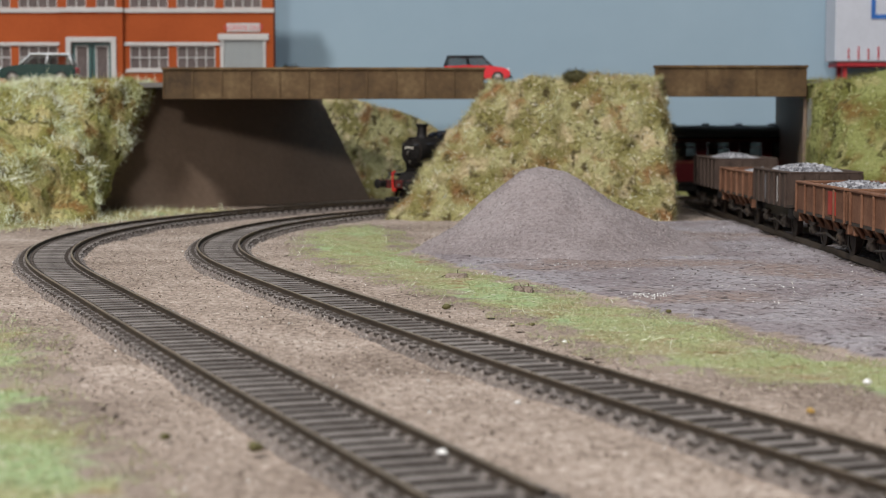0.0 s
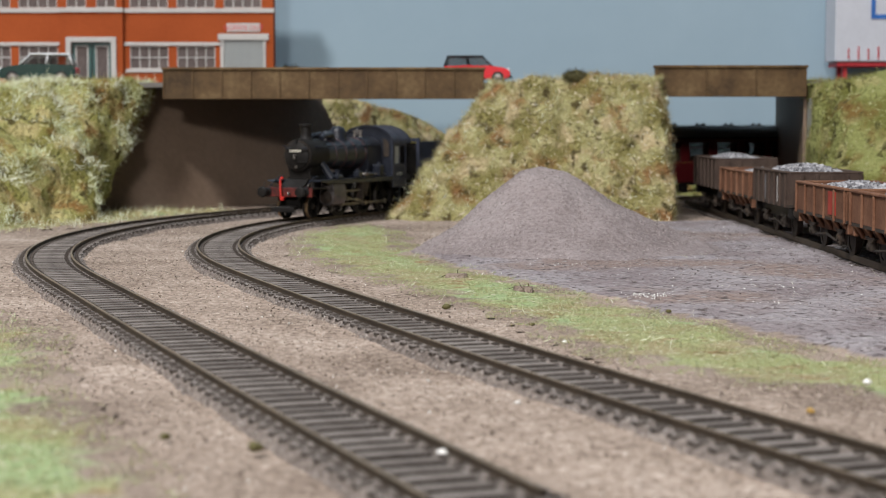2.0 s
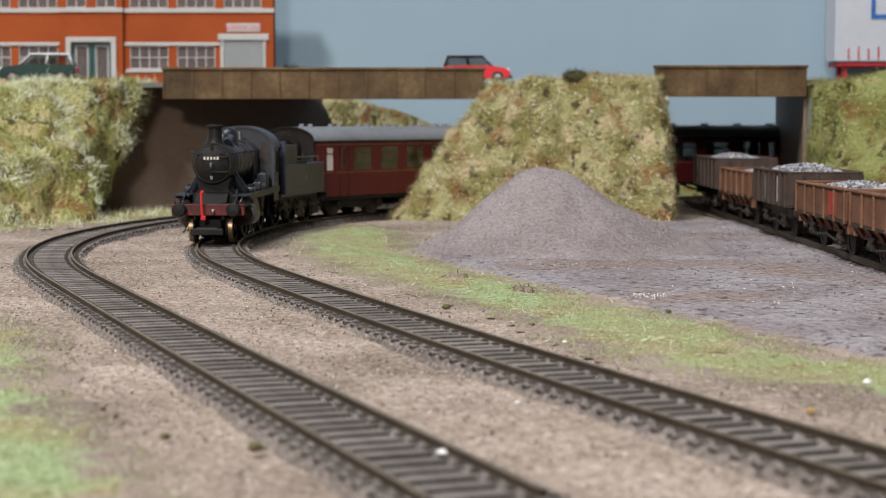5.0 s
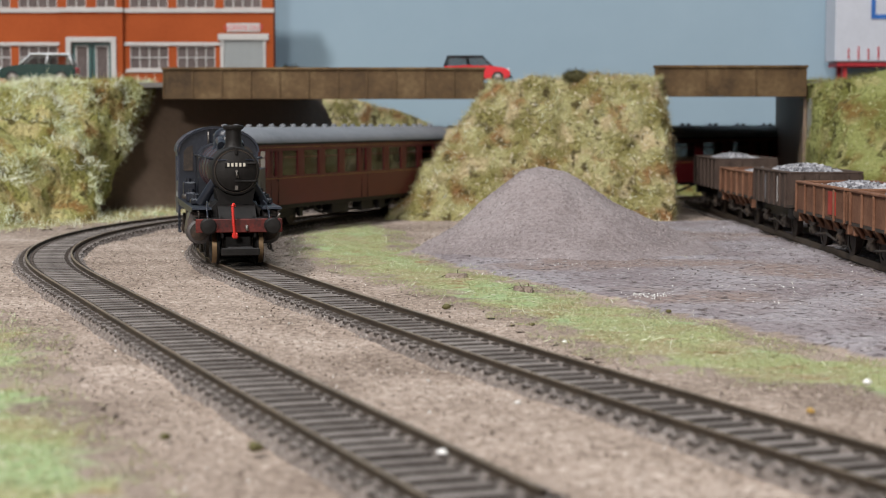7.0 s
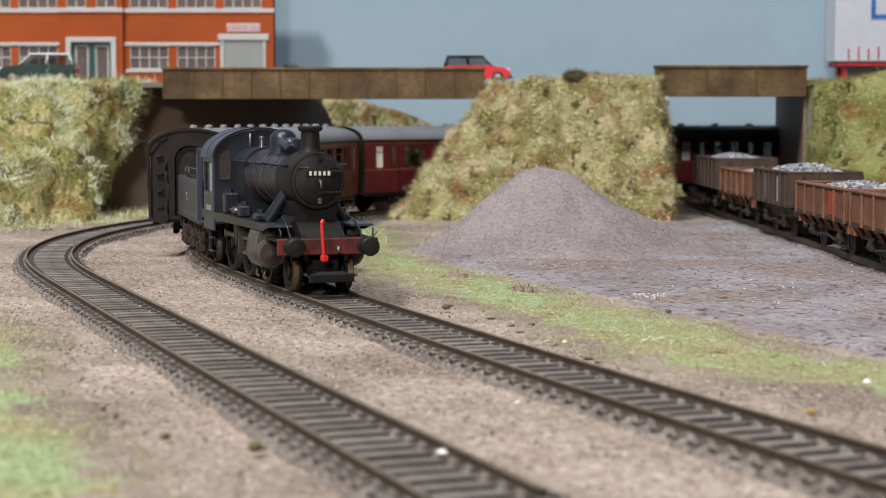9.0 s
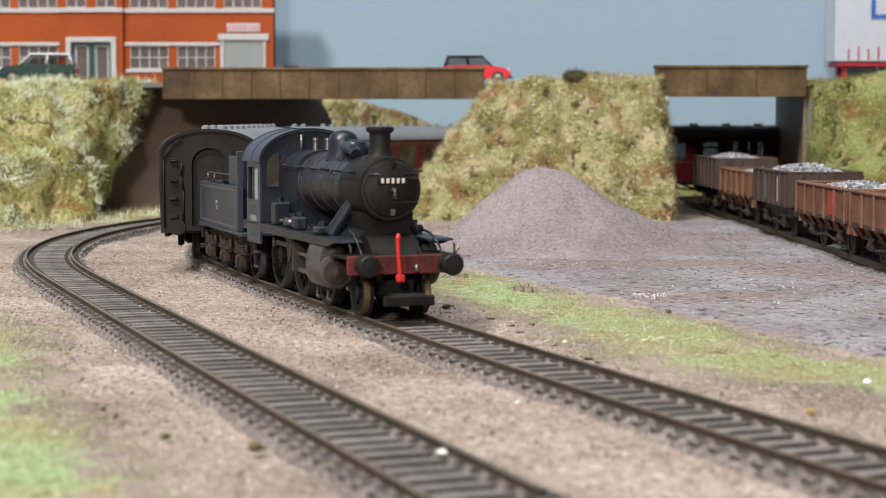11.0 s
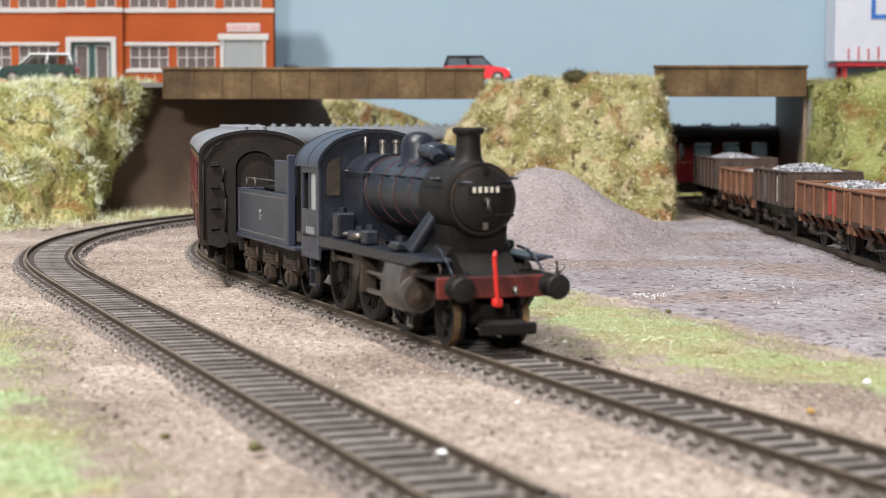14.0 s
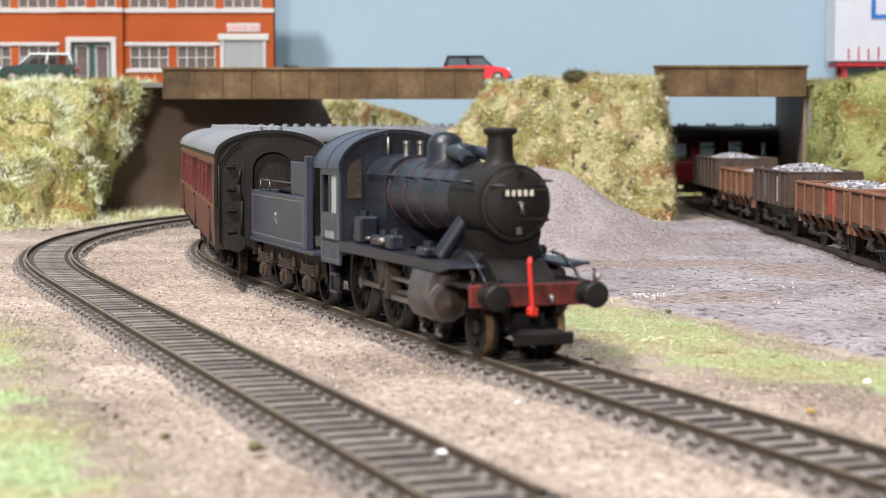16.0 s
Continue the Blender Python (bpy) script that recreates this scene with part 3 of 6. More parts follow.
fibres("undergrowth", left_bank, 90000, PALEFIBRE, "pale fluffy undergrowth", (2.0, 6.5), 0.095, 1.3, keep=lambda q: noise.noise((q[0] / 30, q[1] / 30, q[2] / 24)) + 0.5 * noise.noise((q[0] / 10, q[1] / 10, q[2] / 8)) > 0.0)
fibres("undergrowth", centre_bank, 4000, PALEFIBRE, "pale straw wisps", (2.0, 5.0), 0.09, 1.4)

bm = B()
bmesh.ops.create_icosphere(bm, subdivisions=3, radius=4.5)
for v in bm.verts:
    v.co = Vector((v.co.x * 1.5 + 73, v.co.y + 981, v.co.z * 0.7 + 76)) + noise.noise_vector(v.co / 2) * 1.2
tuft = tagged(link("scrub_tuft", bm, SCRUB), "dark weedy tuft on top of the bank", "scrub", kind="stuff")
fibres("scrub", tuft, 900, SCRUB, "dark weedy tuft on top of the bank", (1.2, 3.0), 0.14, 1.6)
stone_heap = mound("stone_heap", [(52 + 60 * math.cos(a) * (1.0 + 0.10 * math.cos(2 * a)), 724 + 62 * math.sin(a)) for a in np.linspace(0, 6.283, 24, endpoint=False)],
    [(40 + 9 * math.cos(a), 735 + 9 * math.sin(a), 31.5) for a in np.linspace(0, 6.283, 24, endpoint=False)], PILE, "conical heap of mauve-grey crushed stone", "stone heap", rows=34, n=180, rough=1.5, bulge=-1.8, seed=4.0, kind="stuff", peak=2.5)
def edge_distance(p, outline):
    """How far points lie inside an outline; negative outside."""
    o = np.array(outline, float)
    a, d = o, np.roll(o, -1, 0) - o
    best, inside = np.full(len(p), 1e9), np.zeros(len(p), bool)
    for (ax, ay), (dx, dy) in zip(a, d):
        t = np.clip(((p[:, 0] - ax) * dx + (p[:, 1] - ay) * dy) / (dx * dx + dy * dy), 0, 1)
        best = np.minimum(best, np.hypot(p[:, 0] - ax - t * dx, p[:, 1] - ay - t * dy))
        if abs(dy) > 1e-9:
            inside ^= ((ay > p[:, 1]) != (ay + dy > p[:, 1])) & (p[:, 0] < ax + dx * (p[:, 1] - ay) / dy)
    return np.where(inside, best, -best)


def patch_over(name, outline, mat, label, category, cell, thick, wild, seed, fade=14.0, relief=0.0):
    """A thin cover on the ground that thins out unevenly to its edge."""
    o = np.array(outline, float)
    lo, hi = o.min(0) - 8, o.max(0) + 8
    xs, ys = np.arange(lo[0], hi[0], cell), np.arange(lo[1], hi[1], cell)
    gx, gy = np.meshgrid(xs, ys)
    p = np.stack([gx.ravel(), gy.ravel()], 1)
    d = edge_distance(p, outline)
    V = np.zeros((len(p), 3))
    cover = np.zeros(len(p))
    for i, (x, y) in enumerate(p):
        if d[i] > -12:
            wob = noise.noise((x / 14, y / 14, seed)) + 0.7 * noise.noise((x / 5, y / 5, seed))
            lump = relief * (noise.noise((x / 14, y / 14, seed + 2)) + 0.6 * noise.noise((x / 5, y / 5, seed + 4))) if relief else 0.0
            V[i] = (x, y, ground_z(x, y) + max(-1.2, min(thick, (d[i] + 5 + wob * wild * 5) * 0.12) + wob * 0.15 * wild + lump))
            cover[i] = min(1.0, max(0.0, (d[i] + wob * wild * 4) / fade))
    nx = len(xs)
    ok = (d > -8).reshape(len(ys), nx)
    r, c = np.nonzero(ok[:-1, :-1] & ok[1:, :-1] & ok[:-1, 1:] & ok[1:, 1:])
    q = r * nx + c
    faces = np.stack([q, q + 1, q + nx + 1, q + nx], 1)
    used = np.unique(faces)
    back = np.zeros(len(p), int)
    back[used] = np.arange(len(used))
    ob = from_arrays(name, V[used] * MM, back[faces], mat)
    ob.data.polygons.foreach_set("use_smooth", [True] * len(ob.data.polygons))
    ob.data.attributes.new("cover", "FLOAT", "POINT").data.foreach_set("value", cover[used])
    return tagged(ob, label, category, kind="structure")


yard = patch_over("stone_yard", [(8, 632), (30, 575), (48, 532), (62, 488), (78, 446), (98, 392), (160, 330), (330, 330), (330, 900), (150, 945), (100, 925), (70, 880), (40, 800), (-5, 740), (-6, 690)], YARD, "flat mauve-grey stone yard", "yard", 2.6, 1.2, 0.5, 6.0, 8.0, 0.22)
verge = patch_over("verge", [(-66, 830), (-56, 700), (-37, 640), (-15, 572), (3, 526), (18, 490), (29, 428), (40, 398), (50, 380), (64, 358), (84, 336), (130, 320), (145, 350), (97, 388), (81, 416), (68, 462), (57, 498), (45, 536), (30, 573), (13, 628), (-12, 690), (-16, 760), (-22, 850), (-38, 905), (-54, 890)], LAWN, "strip of short yellow-green grass beside the track", "grass verge", 2.2, 0.6, 1.8, 8.0)
near_lawn = patch_over("lawn", [(-150, 520), (-98, 440), (-92, 400), (-75, 340), (-60, 300), (-47, 265), (-38, 235), (-36, 205), (-60, 180), (-200, 200), (-240, 400)], LAWN, "patch of short green grass at the layout's edge", "grass patch", 2.2, 0.6, 2.2, 10.0)
bank_foot = patch_over("grass_verge", [(-300, 835), (-215, 840), (-190, 872), (-176, 905), (-163, 945), (-146, 990), (-120, 1030), (-128, 1046), (-165, 1040), (-200, 1020), (-240, 1000), (-300, 900)], LAWN, "rough grass at the foot of the embankment", "grass verge", 3.0, 1.2, 2.0, 15.0)
above = lambda q: q[2] > ground_z(q[0], q[1]) + 0.05
fibres("grass", verge, 120000, LAWNFIBRE, "short yellow-green grass blades", (0.5, 1.6), 0.035, 2.0, keep=lambda q: above(q) and noise.noise((q[0] / 9, q[1] / 9, 4.0)) + 0.5 * noise.noise((q[0] / 3, q[1] / 3, 4.0)) > 0.0)
fibres("straw", verge, 420, PALEFIBRE, "long pale loose fibres in the grass", (1.5, 4.5), 0.04, 2.4)
fibres("straw", yard, 160, PALEFIBRE, "pale loose fibres on the yard", (2.0, 6.0), 0.04, 2.5, keep=lambda q: q[0] < 150)
fibres("grass", bank_foot, 9000, FIBRE, "rough straw-coloured grass at the bank's foot", (1.5, 4.5), 0.1, 1.2, keep=lambda q: above(q) and noise.noise((q[0] / 9, q[1] / 9, 5.0)) > -0.1)
fibres("undergrowth", bank_foot, 3500, PALEFIBRE, "pale tufts at the bank's foot", (2.0, 6.0), 0.1, 1.0, keep=lambda q: above(q) and noise.noise((q[0] / 12, q[1] / 12, 9.0)) > 0.05)
fibres("grass", near_lawn, 60000, LAWNFIBRE, "short green grass blades", (0.6, 1.8), 0.05, 2.4, keep=lambda q: above(q) and noise.noise((q[0] / 12, q[1] / 12, 7.0)) > -0.2)


# loose grit
def on_open_ground(k):
    p = np.stack([rng.uniform(-170, 170, k), 190 + 720 * rng.random(k) ** 1.6], 1)
    p = p[abs(p[:, 0]) < 0.27 * p[:, 1] + 10]
    z = np.array([ground_z(x, y) + 0.08 for x, y in p])
    return np.column_stack([p, z])


def along(line, s0, s1, half, z):
    def place(k):
        s, o = rng.uniform(s0, s1, k), rng.uniform(-half, half, k)
        x, y, ph = np.interp(s, line[0], line[1]), np.interp(s, line[0], line[2]), np.interp(s, line[0], line[3])
        keep = (abs(abs(o) - 8.25) > 1.2)
        return np.stack([x + np.cos(ph) * o, y + np.sin(ph) * o, np.where(abs(o) < 5.9, z - 0.75, np.where(abs(o) < 12.2, z + 0.4, z - 2.4 * (abs(o) - 12.2) / 1.8))], 1)[keep]
    return place


def on_yard(k):
    p = np.stack([rng.uniform(0, 230, k), rng.uniform(420, 920, k)], 1)
    p = p[(p[:, 1] > 700 - 2.0 * p[:, 0]) & (p[:, 0] < 148)]
    return np.column_stack([p, [ground_z(x, y) + 1.25 for x, y in p]])


def on_heap(k):
    r, a = np.sqrt(rng.random(k)), rng.uniform(0, 6.283, k)
    q = []
    x, y = 46 + 58 * r * np.cos(a), 729 + 58 * r * np.sin(a)
    for xx, yy in zip(x, y):
        hit, co, nr, fi = stone_heap.ray_cast(Vector((xx * MM, yy * MM, 0.2)), Vector((0, 0, -1)))
        if hit:
            q.append((xx, yy, co.z / MM + 0.1))
    return np.array(q)


grains("grit", 52000, on_open_ground, (0.12, 0.40), GRAIN, "fine tan and brown grit strewn over the ground")
grains("ballast_grit", 17000, along(INNER, -250, 566, 13.6, 0.35), (0.12, 0.38), BALLASTGRAIN, "grey ballast chips along the inner track")
grains("ballast_grit", 17000, along(OUTER, -250, 566, 13.6, 0.35), (0.12, 0.38), BALLASTGRAIN, "grey ballast chips along the outer track")
grains("yard_grit", 4500, on_yard, (0.12, 0.4), PILEGRAIN, "mauve-grey chips on the yard")
grains("heap_stone", 9000, on_heap, (0.1, 0.34), PILEGRAIN, "crushed stone grains on the heap")


# light flecks and dark scraps lying about
def fleck(x, y, z, r, mat, label, name="pebble"):
    bm = B()
    bmesh.ops.create_icosphere(bm, subdivisions=2, radius=r)
    for v in bm.verts:
        v.co *= 1 + 0.35 * noise.noise(v.co * (1.3 / r) + Vector((x, y, 0)))
        v.co.z *= 0.7
    ob = tagged(link(name, bm, mat, (x, y, z + r * 0.45)), label, "pebble", "loose pebbles")
    return ob


for x, y, z, r in ((38, 309, -0.4, 0.95), (47, 282, -0.4, 0.95), (0.2, 271, 0.1, 1.2), (-19.5, 278, -0.8, 0.7), (-101, 757, -0.2, 0.9), (29, 420, -0.8, 0.6), (83, 345, 0.6, 0.8), (-36, 331, -0.2, 0.8), (-29, 350, -0.2, 0.6), (14, 330, -1, 0.6)):
    fleck(x, y, z, r, GLINT, "small white stone lying by the track")
fleck(66.6, 319, -0.8, 0.8, LACE, "small yellow bead on the sandy ground")
for x, y, r in ((1, 496, 1.2), (23, 455, 0.7), (-30, 281, 1.2), (62, 486, 0.8), (-46, 291, 0.9)):
    fleck(x, y, -0.6, r, SCRUB, "dark crumb of foam on the ground")
def strewn(points, spread):
    def place(k):
        c = np.array(points, float)[rng.integers(0, len(points), k)]
        q = c + rng.normal(0, 1, (k, 2)) * np.array(spread)
        return np.column_stack([q, [ground_z(x, y) + 1.45 for x, y in q]])
    return place


grains("white_crumb", 90, strewn([(61, 528), (64, 529), (59, 530)], (2.4, 4.0)), (0.1, 0.34), GLINT, "spill of white crumbs on the stone yard")
grains("white_crumb", 40, strewn([(94, 508), (44, 640), (99, 560), (14, 604)], (5, 3)), (0.1, 0.3), GLINT, "few white crumbs on the yard")
grains("white_crumb", 260, lambda k: on_yard(k) + np.array([0, 0, 0.1]), (0.1, 0.32), GLINT, "scattered pale crumbs on the yard")
grains("brown_crumb", 500, lambda k: on_yard(k) + np.array([0, 0, 0.1]), (0.12, 0.42), RUSTGRIME, "scattered brown crumbs on the yard")
grains("white_crumb", 330, lambda k: on_open_ground(k) + np.array([0, 0, 0.15]), (0.12, 0.36), GLINT, "scattered pale crumbs on the sand")
grains("brown_crumb", 1800, lambda k: on_open_ground(k) + np.array([0, 0, 0.1]), (0.12, 0.38), RUSTGRIME, "scattered dark crumbs on the sand")
twigs = mound("twig_patch", [(0, 596), (8, 594), (9, 600), (1, 602)], [(1, 597, 0.6), (7, 595, 0.6), (8, 599, 0.6), (2, 601, 0.6)], LAWN, "bare twigs in the grass", "twigs", rows=2, n=16, rough=0.2, kind="stuff")
fibres("twig", twigs, 26, SCRUB, "dark bare twigs in the grass", (2, 4.5), 0.11, 2.2)
twigs2 = mound("twig_patch", [(21, 550), (28, 546), (29, 551), (22, 554)], [(22, 551, 0.6), (27, 547, 0.6), (28, 550, 0.6), (23, 553, 0.6)], LAWN, "bare twigs in the grass", "twigs", rows=2, n=16, rough=0.2, kind="stuff")
fibres("twig", twigs2, 22, SCRUB, "dark bare twigs in the grass", (1.5, 3.6), 0.1, 2.2)

# ---- bridge ----
bridge = thing("road_bridge", "low road bridge with brown panelled parapets over the tracks", "bridge")


def parapet(x0, x1, y, z0, z1, step):
    bm = B()
    box(bm, x0, x1, y, y + 5, z0, z1 - 1.2, 0.2)
    p = part("parapet", bm, GIRDER, bridge, "weathered brown parapet panel")
    bm = B()
    box(bm, x0 - 0.6, x1 + 0.6, y - 1.2, y + 6, z1 - 1.6, z1, 0.3)
    part("coping", bm, GIRDER, p)
    n = max(2, round((x1 - x0) / step))
    rib = None
    for i in range(n + 1):
        if rib is None:
            bm = B()
            prism(bm, [(-0.55, 0), (0.55, 0), (0.4, -0.7), (-0.4, -0.7)], z0 + 0.4, z1 - 1.7, "z")
            rib = part("rib", bm, GIRDER, p, loc=(x0 + 0.7, y, 0))
        else:
            ob = new("rib", rib.data)
            ob.parent = p
            ob.location = ((x0 + 0.7 + (x1 - x0 - 1.4) * i / n) * MM, y * MM, 0)
    return p


parapet(-163.5, 24, 1040, 64.8, 83.2, 17)
parapet(119, 204, 1000, 65.6, 83.2, 28)
bm = B()
box(bm, -196, 112, 1045.2, 1198, 71.5, 74.5, 0.3)
box(bm, 112.2, 250, 1005.2, 1198, 71.5, 74.5, 0.3)
part("deck", bm, ROADTOP, bridge, "grey road deck")


def abutment_face(bm, t0b, t1b, t0t, t1t, zt):
    ux, uy = 0.62, 0.78
    def foot(t):
        return Vector((-164 + ux * t, 1064 + uy * t, -3))
    def head(t):
        return Vector((-184 + ux * t, 1080 + uy * t, zt))
    back = Vector((-14, 11, 0))
    vs = [bm.verts.new(v) for v in (foot(t0b), foot(t1b), head(t1t), head(t0t), foot(t0b) + back, foot(t1b) + back, head(t1t) + back, head(t0t) + back)]
    for q in ((0, 1, 2, 3), (7, 6, 5, 4), (4, 5, 1, 0), (1, 5, 6, 2), (2, 6, 7, 3), (3, 7, 4, 0)):
        bm.faces.new([vs[i] for i in q])


bm = B()
abutment_face(bm, -60, 186, 15, 160, 71.4)
part("abutment", bm, CONCRETE, bridge, "sloping dark brown concrete abutment")
bm = B()
prism(bm, [(203.5, 1006), (205.5, 1006), (236, 1195), (223, 1195)], -3, 71.4, "z")
part("pier", bm, CONCRETE, bridge, "dark abutment wall of the narrow span")
bm = B()
box(bm, 205.8, 210.5, 994, 1020, -2, 65, 0.2)
part("pier_edge", bm, SHUTTER, bridge, "pale grey end of the wing wall")

# upper ground that carries the road, the building and the lorry
bm = B()
prism(bm, [(-700, 1085), (-197, 1085), (-197, 1112), (-106, 1226), (-106, 1311), (-700, 1311)], -3, 74.4, "z")
tagged(link("upper_ground_west", bm, ROADTOP), "raised road and yard beside the bridge", "ground", kind="structure")
bm = B()
box(bm, 254, 700, 1245, 1311, -3, 74.4, 0.5)
tagged(link("upper_ground_east", bm, ROADTOP), "raised road beyond the bridge", "ground", kind="structure")

# ---- factory building: front wall at y = 1232, its east corner at x = -117 ----
FX, FY, FZ = -117.0, 1232.0, 74.6
factory = thing("factory_building", "orange brick two-storey factory with white trim and steel windows", "building")
GROUND_WINDOWS = [(40.0, 66.5, 13.3, 29.0), (72.4, 99.0, 13.3, 29.0), (148.7, 175.5, 13.3, 29.0), (181.0, 208.0, 13.3, 29.0)]
UPPER_WINDOWS = [(8.0, 34.0, 55.0, 72.0), (40.0, 66.5, 55.0, 72.0), (72.4, 99.0, 55.0, 72.0), (107.5, 121.0, 55.0, 72.0), (128.0, 141.5, 55.0, 72.0), (148.7, 175.5, 55.0, 72.0), (181.0, 208.0, 55.0, 72.0)]
OPENINGS = GROUND_WINDOWS + UPPER_WINDOWS + [(6.0, 35.0, 0.0, 33.0), (111.0, 138.5, 0.0, 31.5)]


def facade(bm, u0, u1, w0, w1, holes, y0, y1):
    us = sorted({u0, u1, *[v for h in holes for v in h[:2] if u0 < v < u1]})
    ws = sorted({w0, w1, *[v for h in holes for v in h[2:] if w0 < v < w1]})
    for a, b in zip(us, us[1:]):
        run = None
        for c, d in zip(ws, ws[1:]):
            mu, mw = (a + b) / 2, (c + d) / 2
            if any(h[0] < mu < h[1] and h[2] < mw < h[3] for h in holes):
                if run:
                    box(bm, FX - b, FX - a, y0, y1, FZ + run[0], FZ + run[1])
                run = None
            else:
                run = (run[0], d) if run else (c, d)
        if run:
            box(bm, FX - b, FX - a, y0, y1, FZ + run[0], FZ + run[1])


bm = B()
facade(bm, 0, 260, 0, 92, OPENINGS, FY, FY + 3)
wall = part("wall", bm, ORANGE, factory, "orange brick front wall")
bm = B()
box(bm, FX - 2, FX, FY + 3.05, FY + 16, FZ, FZ + 92)
box(bm, FX - 260, FX - 2.1, FY + 14, FY + 16, FZ, FZ + 92)
part("wall", bm, ORANGE, factory)
bm = B()
box(bm, FX - 262, FX + 2, FY - 2, FY + 18, FZ + 92, FZ + 95)
part("roof", bm, SHUTTER, factory)
bm = B()
facade(bm, 103.0, 146.5, 0, 91, [(107.5, 121.0, 55.0, 72.0), (128.0, 141.5, 55.0, 72.0), (111.0, 138.5, 0.0, 31.5)], FY - 4.5, FY - 0.05)
part("entrance_bay", bm, ORANGE, factory, "projecting orange brick entrance bay")
bm = B()
box(bm, FX - 258, FX - 4, FY + 11, FY + 12, FZ + 0.2, FZ + 90)
part("inner_wall", bm, CONCRETE, factory)
for a, b, c, d in GROUND_WINDOWS + UPPER_WINDOWS:
    yy = FY + 0.9 if not 103 < a < 146 else FY - 3.4
    bm = B()
    box(bm, FX - b, FX - a, yy + 0.8, yy + 1.1, FZ + c, FZ + d)
    win = part("window", bm, DARKGLASS, factory, "dark steel-framed window")
    bm = B()
    t = 0.65
    for u in (a, b - t):
        box(bm, FX - u - t, FX - u, yy - 0.3, yy + 0.75, FZ + c, FZ + d)
    for w in (c, d - t):
        box(bm, FX - b, FX - a, yy - 0.35, yy + 0.7, FZ + w, FZ + w + t)
    n = 4 if b - a > 20 else 2
    for i in range(1, n):
        u = a + (b - a) * i / n
        box(bm, FX - u - 0.35, FX - u + 0.35, yy - 0.1, yy + 0.72, FZ + c + 0.2, FZ + d - 0.2)
    box(bm, FX - b + 0.2, FX - a - 0.2, yy - 0.05, yy + 0.7, FZ + (c + d) / 2 - 0.35, FZ + (c + d) / 2 + 0.35)
    part("window_frame", bm, WHITE, win, "white glazing bars")
    if c < 50:
        bm = B()
        box(bm, FX - b - 2.5, FX - a + 2.5, FY - 1.2, FY + 1.0, FZ + c - 2.4, FZ + c - 0.05, 0.15)
        part("sill", bm, WHITE, win)
for u0, u1, w0, w1, y in ((35.5, 103, 29.2, 31.6, 1.0), (146.5, 260, 29.2, 31.6, 1.0), (0, 103, 51.8, 54.8, 1.2), (146.5, 260, 51.8, 54.8, 1.2), (102.4, 147.1, 51.8, 55.0, 5.9)):
    bm = B()
    box(bm, FX - u1, FX - u0 + (1.0 if u0 == 0 else 0), FY - y, FY - y + 0.95, FZ + w0, FZ + w1, 0.15)
    part("string_course", bm, WHITE, factory, "white painted band")
bm = B()
box(bm, FX - 142, FX - 138.5, FY - 6, FY - 4.3, FZ, FZ + 35, 0.2)
box(bm, FX - 111, FX - 107.4, FY - 6, FY - 4.3, FZ, FZ + 35, 0.2)
box(bm, FX - 138.45, FX - 111.05, FY - 6, FY - 4.3, FZ + 31.5, FZ + 35, 0.2)
part("door_surround", bm, WHITE, factory, "white door surround")
for u0, u1 in ((111.2, 124.4), (125.2, 138.3)):
    bm = B()
    box(bm, FX - u1 + 3, FX - u0 - 3, FY - 1.0, FY - 0.6, FZ + 2, FZ + 28.5)
    door = part("door", bm, DARKGLASS, factory, "glazed door leaf")
    bm = B()
    for x0, x1, z0, z1 in ((u0, u0 + 2, 0, 31.3), (u1 - 2, u1, 0, 31.3), (u0 + 2.05, u1 - 2.05, 29.5, 31.3), (u0 + 2.05, u1 - 2.05, 0, 1.6)):
        box(bm, FX - x1, FX - x0, FY - 1.8, FY - 0.3, FZ + z0, FZ + z1)
    part("door_frame", bm, TEAL, door, "teal door frame")
    bm = B()
    for x0, x1, z0, z1 in ((u0 + 2.1, u0 + 3, 1.7, 29.4), (u1 - 3, u1 - 2.1, 1.7, 29.4), (u0 + 3.05, u1 - 3.05, 28.5, 29.4)):
        box(bm, FX - x1, FX - x0, FY - 1.7, FY - 0.5, FZ + z0, FZ + z1)
    part("trim", bm, WHITE, door)
bm = B()
box(bm, FX - 34, FX - 7, FY + 0.65, FY + 1.4, FZ, FZ + 33)
shutter = part("roller_shutter", bm, SHUTTER, factory, "grey roller shutter")
bm = B()
box(bm, FX - 34, FX - 7, FY - 0.2, FY + 0.6, FZ, FZ + 1.3, 0.2)
slat = part("slat", bm, SHUTTER, shutter)
for i in range(1, 22):
    ob = new("slat", slat.data)
    ob.parent = shutter
    ob.location.z = i * 1.5 * MM
bm = B()
box(bm, FX - 36.5, FX - 34.05, FY - 1, FY + 0.9, FZ, FZ + 32.9)
box(bm, FX - 6.95, FX - 5.2, FY - 1, FY + 0.9, FZ, FZ + 32.9)
box(bm, FX - 38, FX - 3, FY - 1.8, FY + 0.5, FZ + 33, FZ + 37.4, 0.3)
part("shutter_surround", bm, WHITE, factory, "white lintel and jambs")
bm = B()
box(bm, FX - 32, FX - 9, FY - 0.8, FY - 0.1, FZ + 38.8, FZ + 44.6, 0.1)
sign = part("sign_board", bm, WHITE, factory, "white sign with red lettering")
text = bpy.data.curves.new("lettering", "FONT")
text.body, text.size, text.align_x, text.extrude = "GOODS OUT", 0.0046, "CENTER", 0.00008
text.materials.append(SIGNRED)
tx = new("lettering", text)
tx.parent = sign
tx.matrix_basis = pose((FX - 20.5) * MM, (FY - 0.95) * MM, (FZ + 40.1) * MM, 90)
tx["label"] = "red lettering"

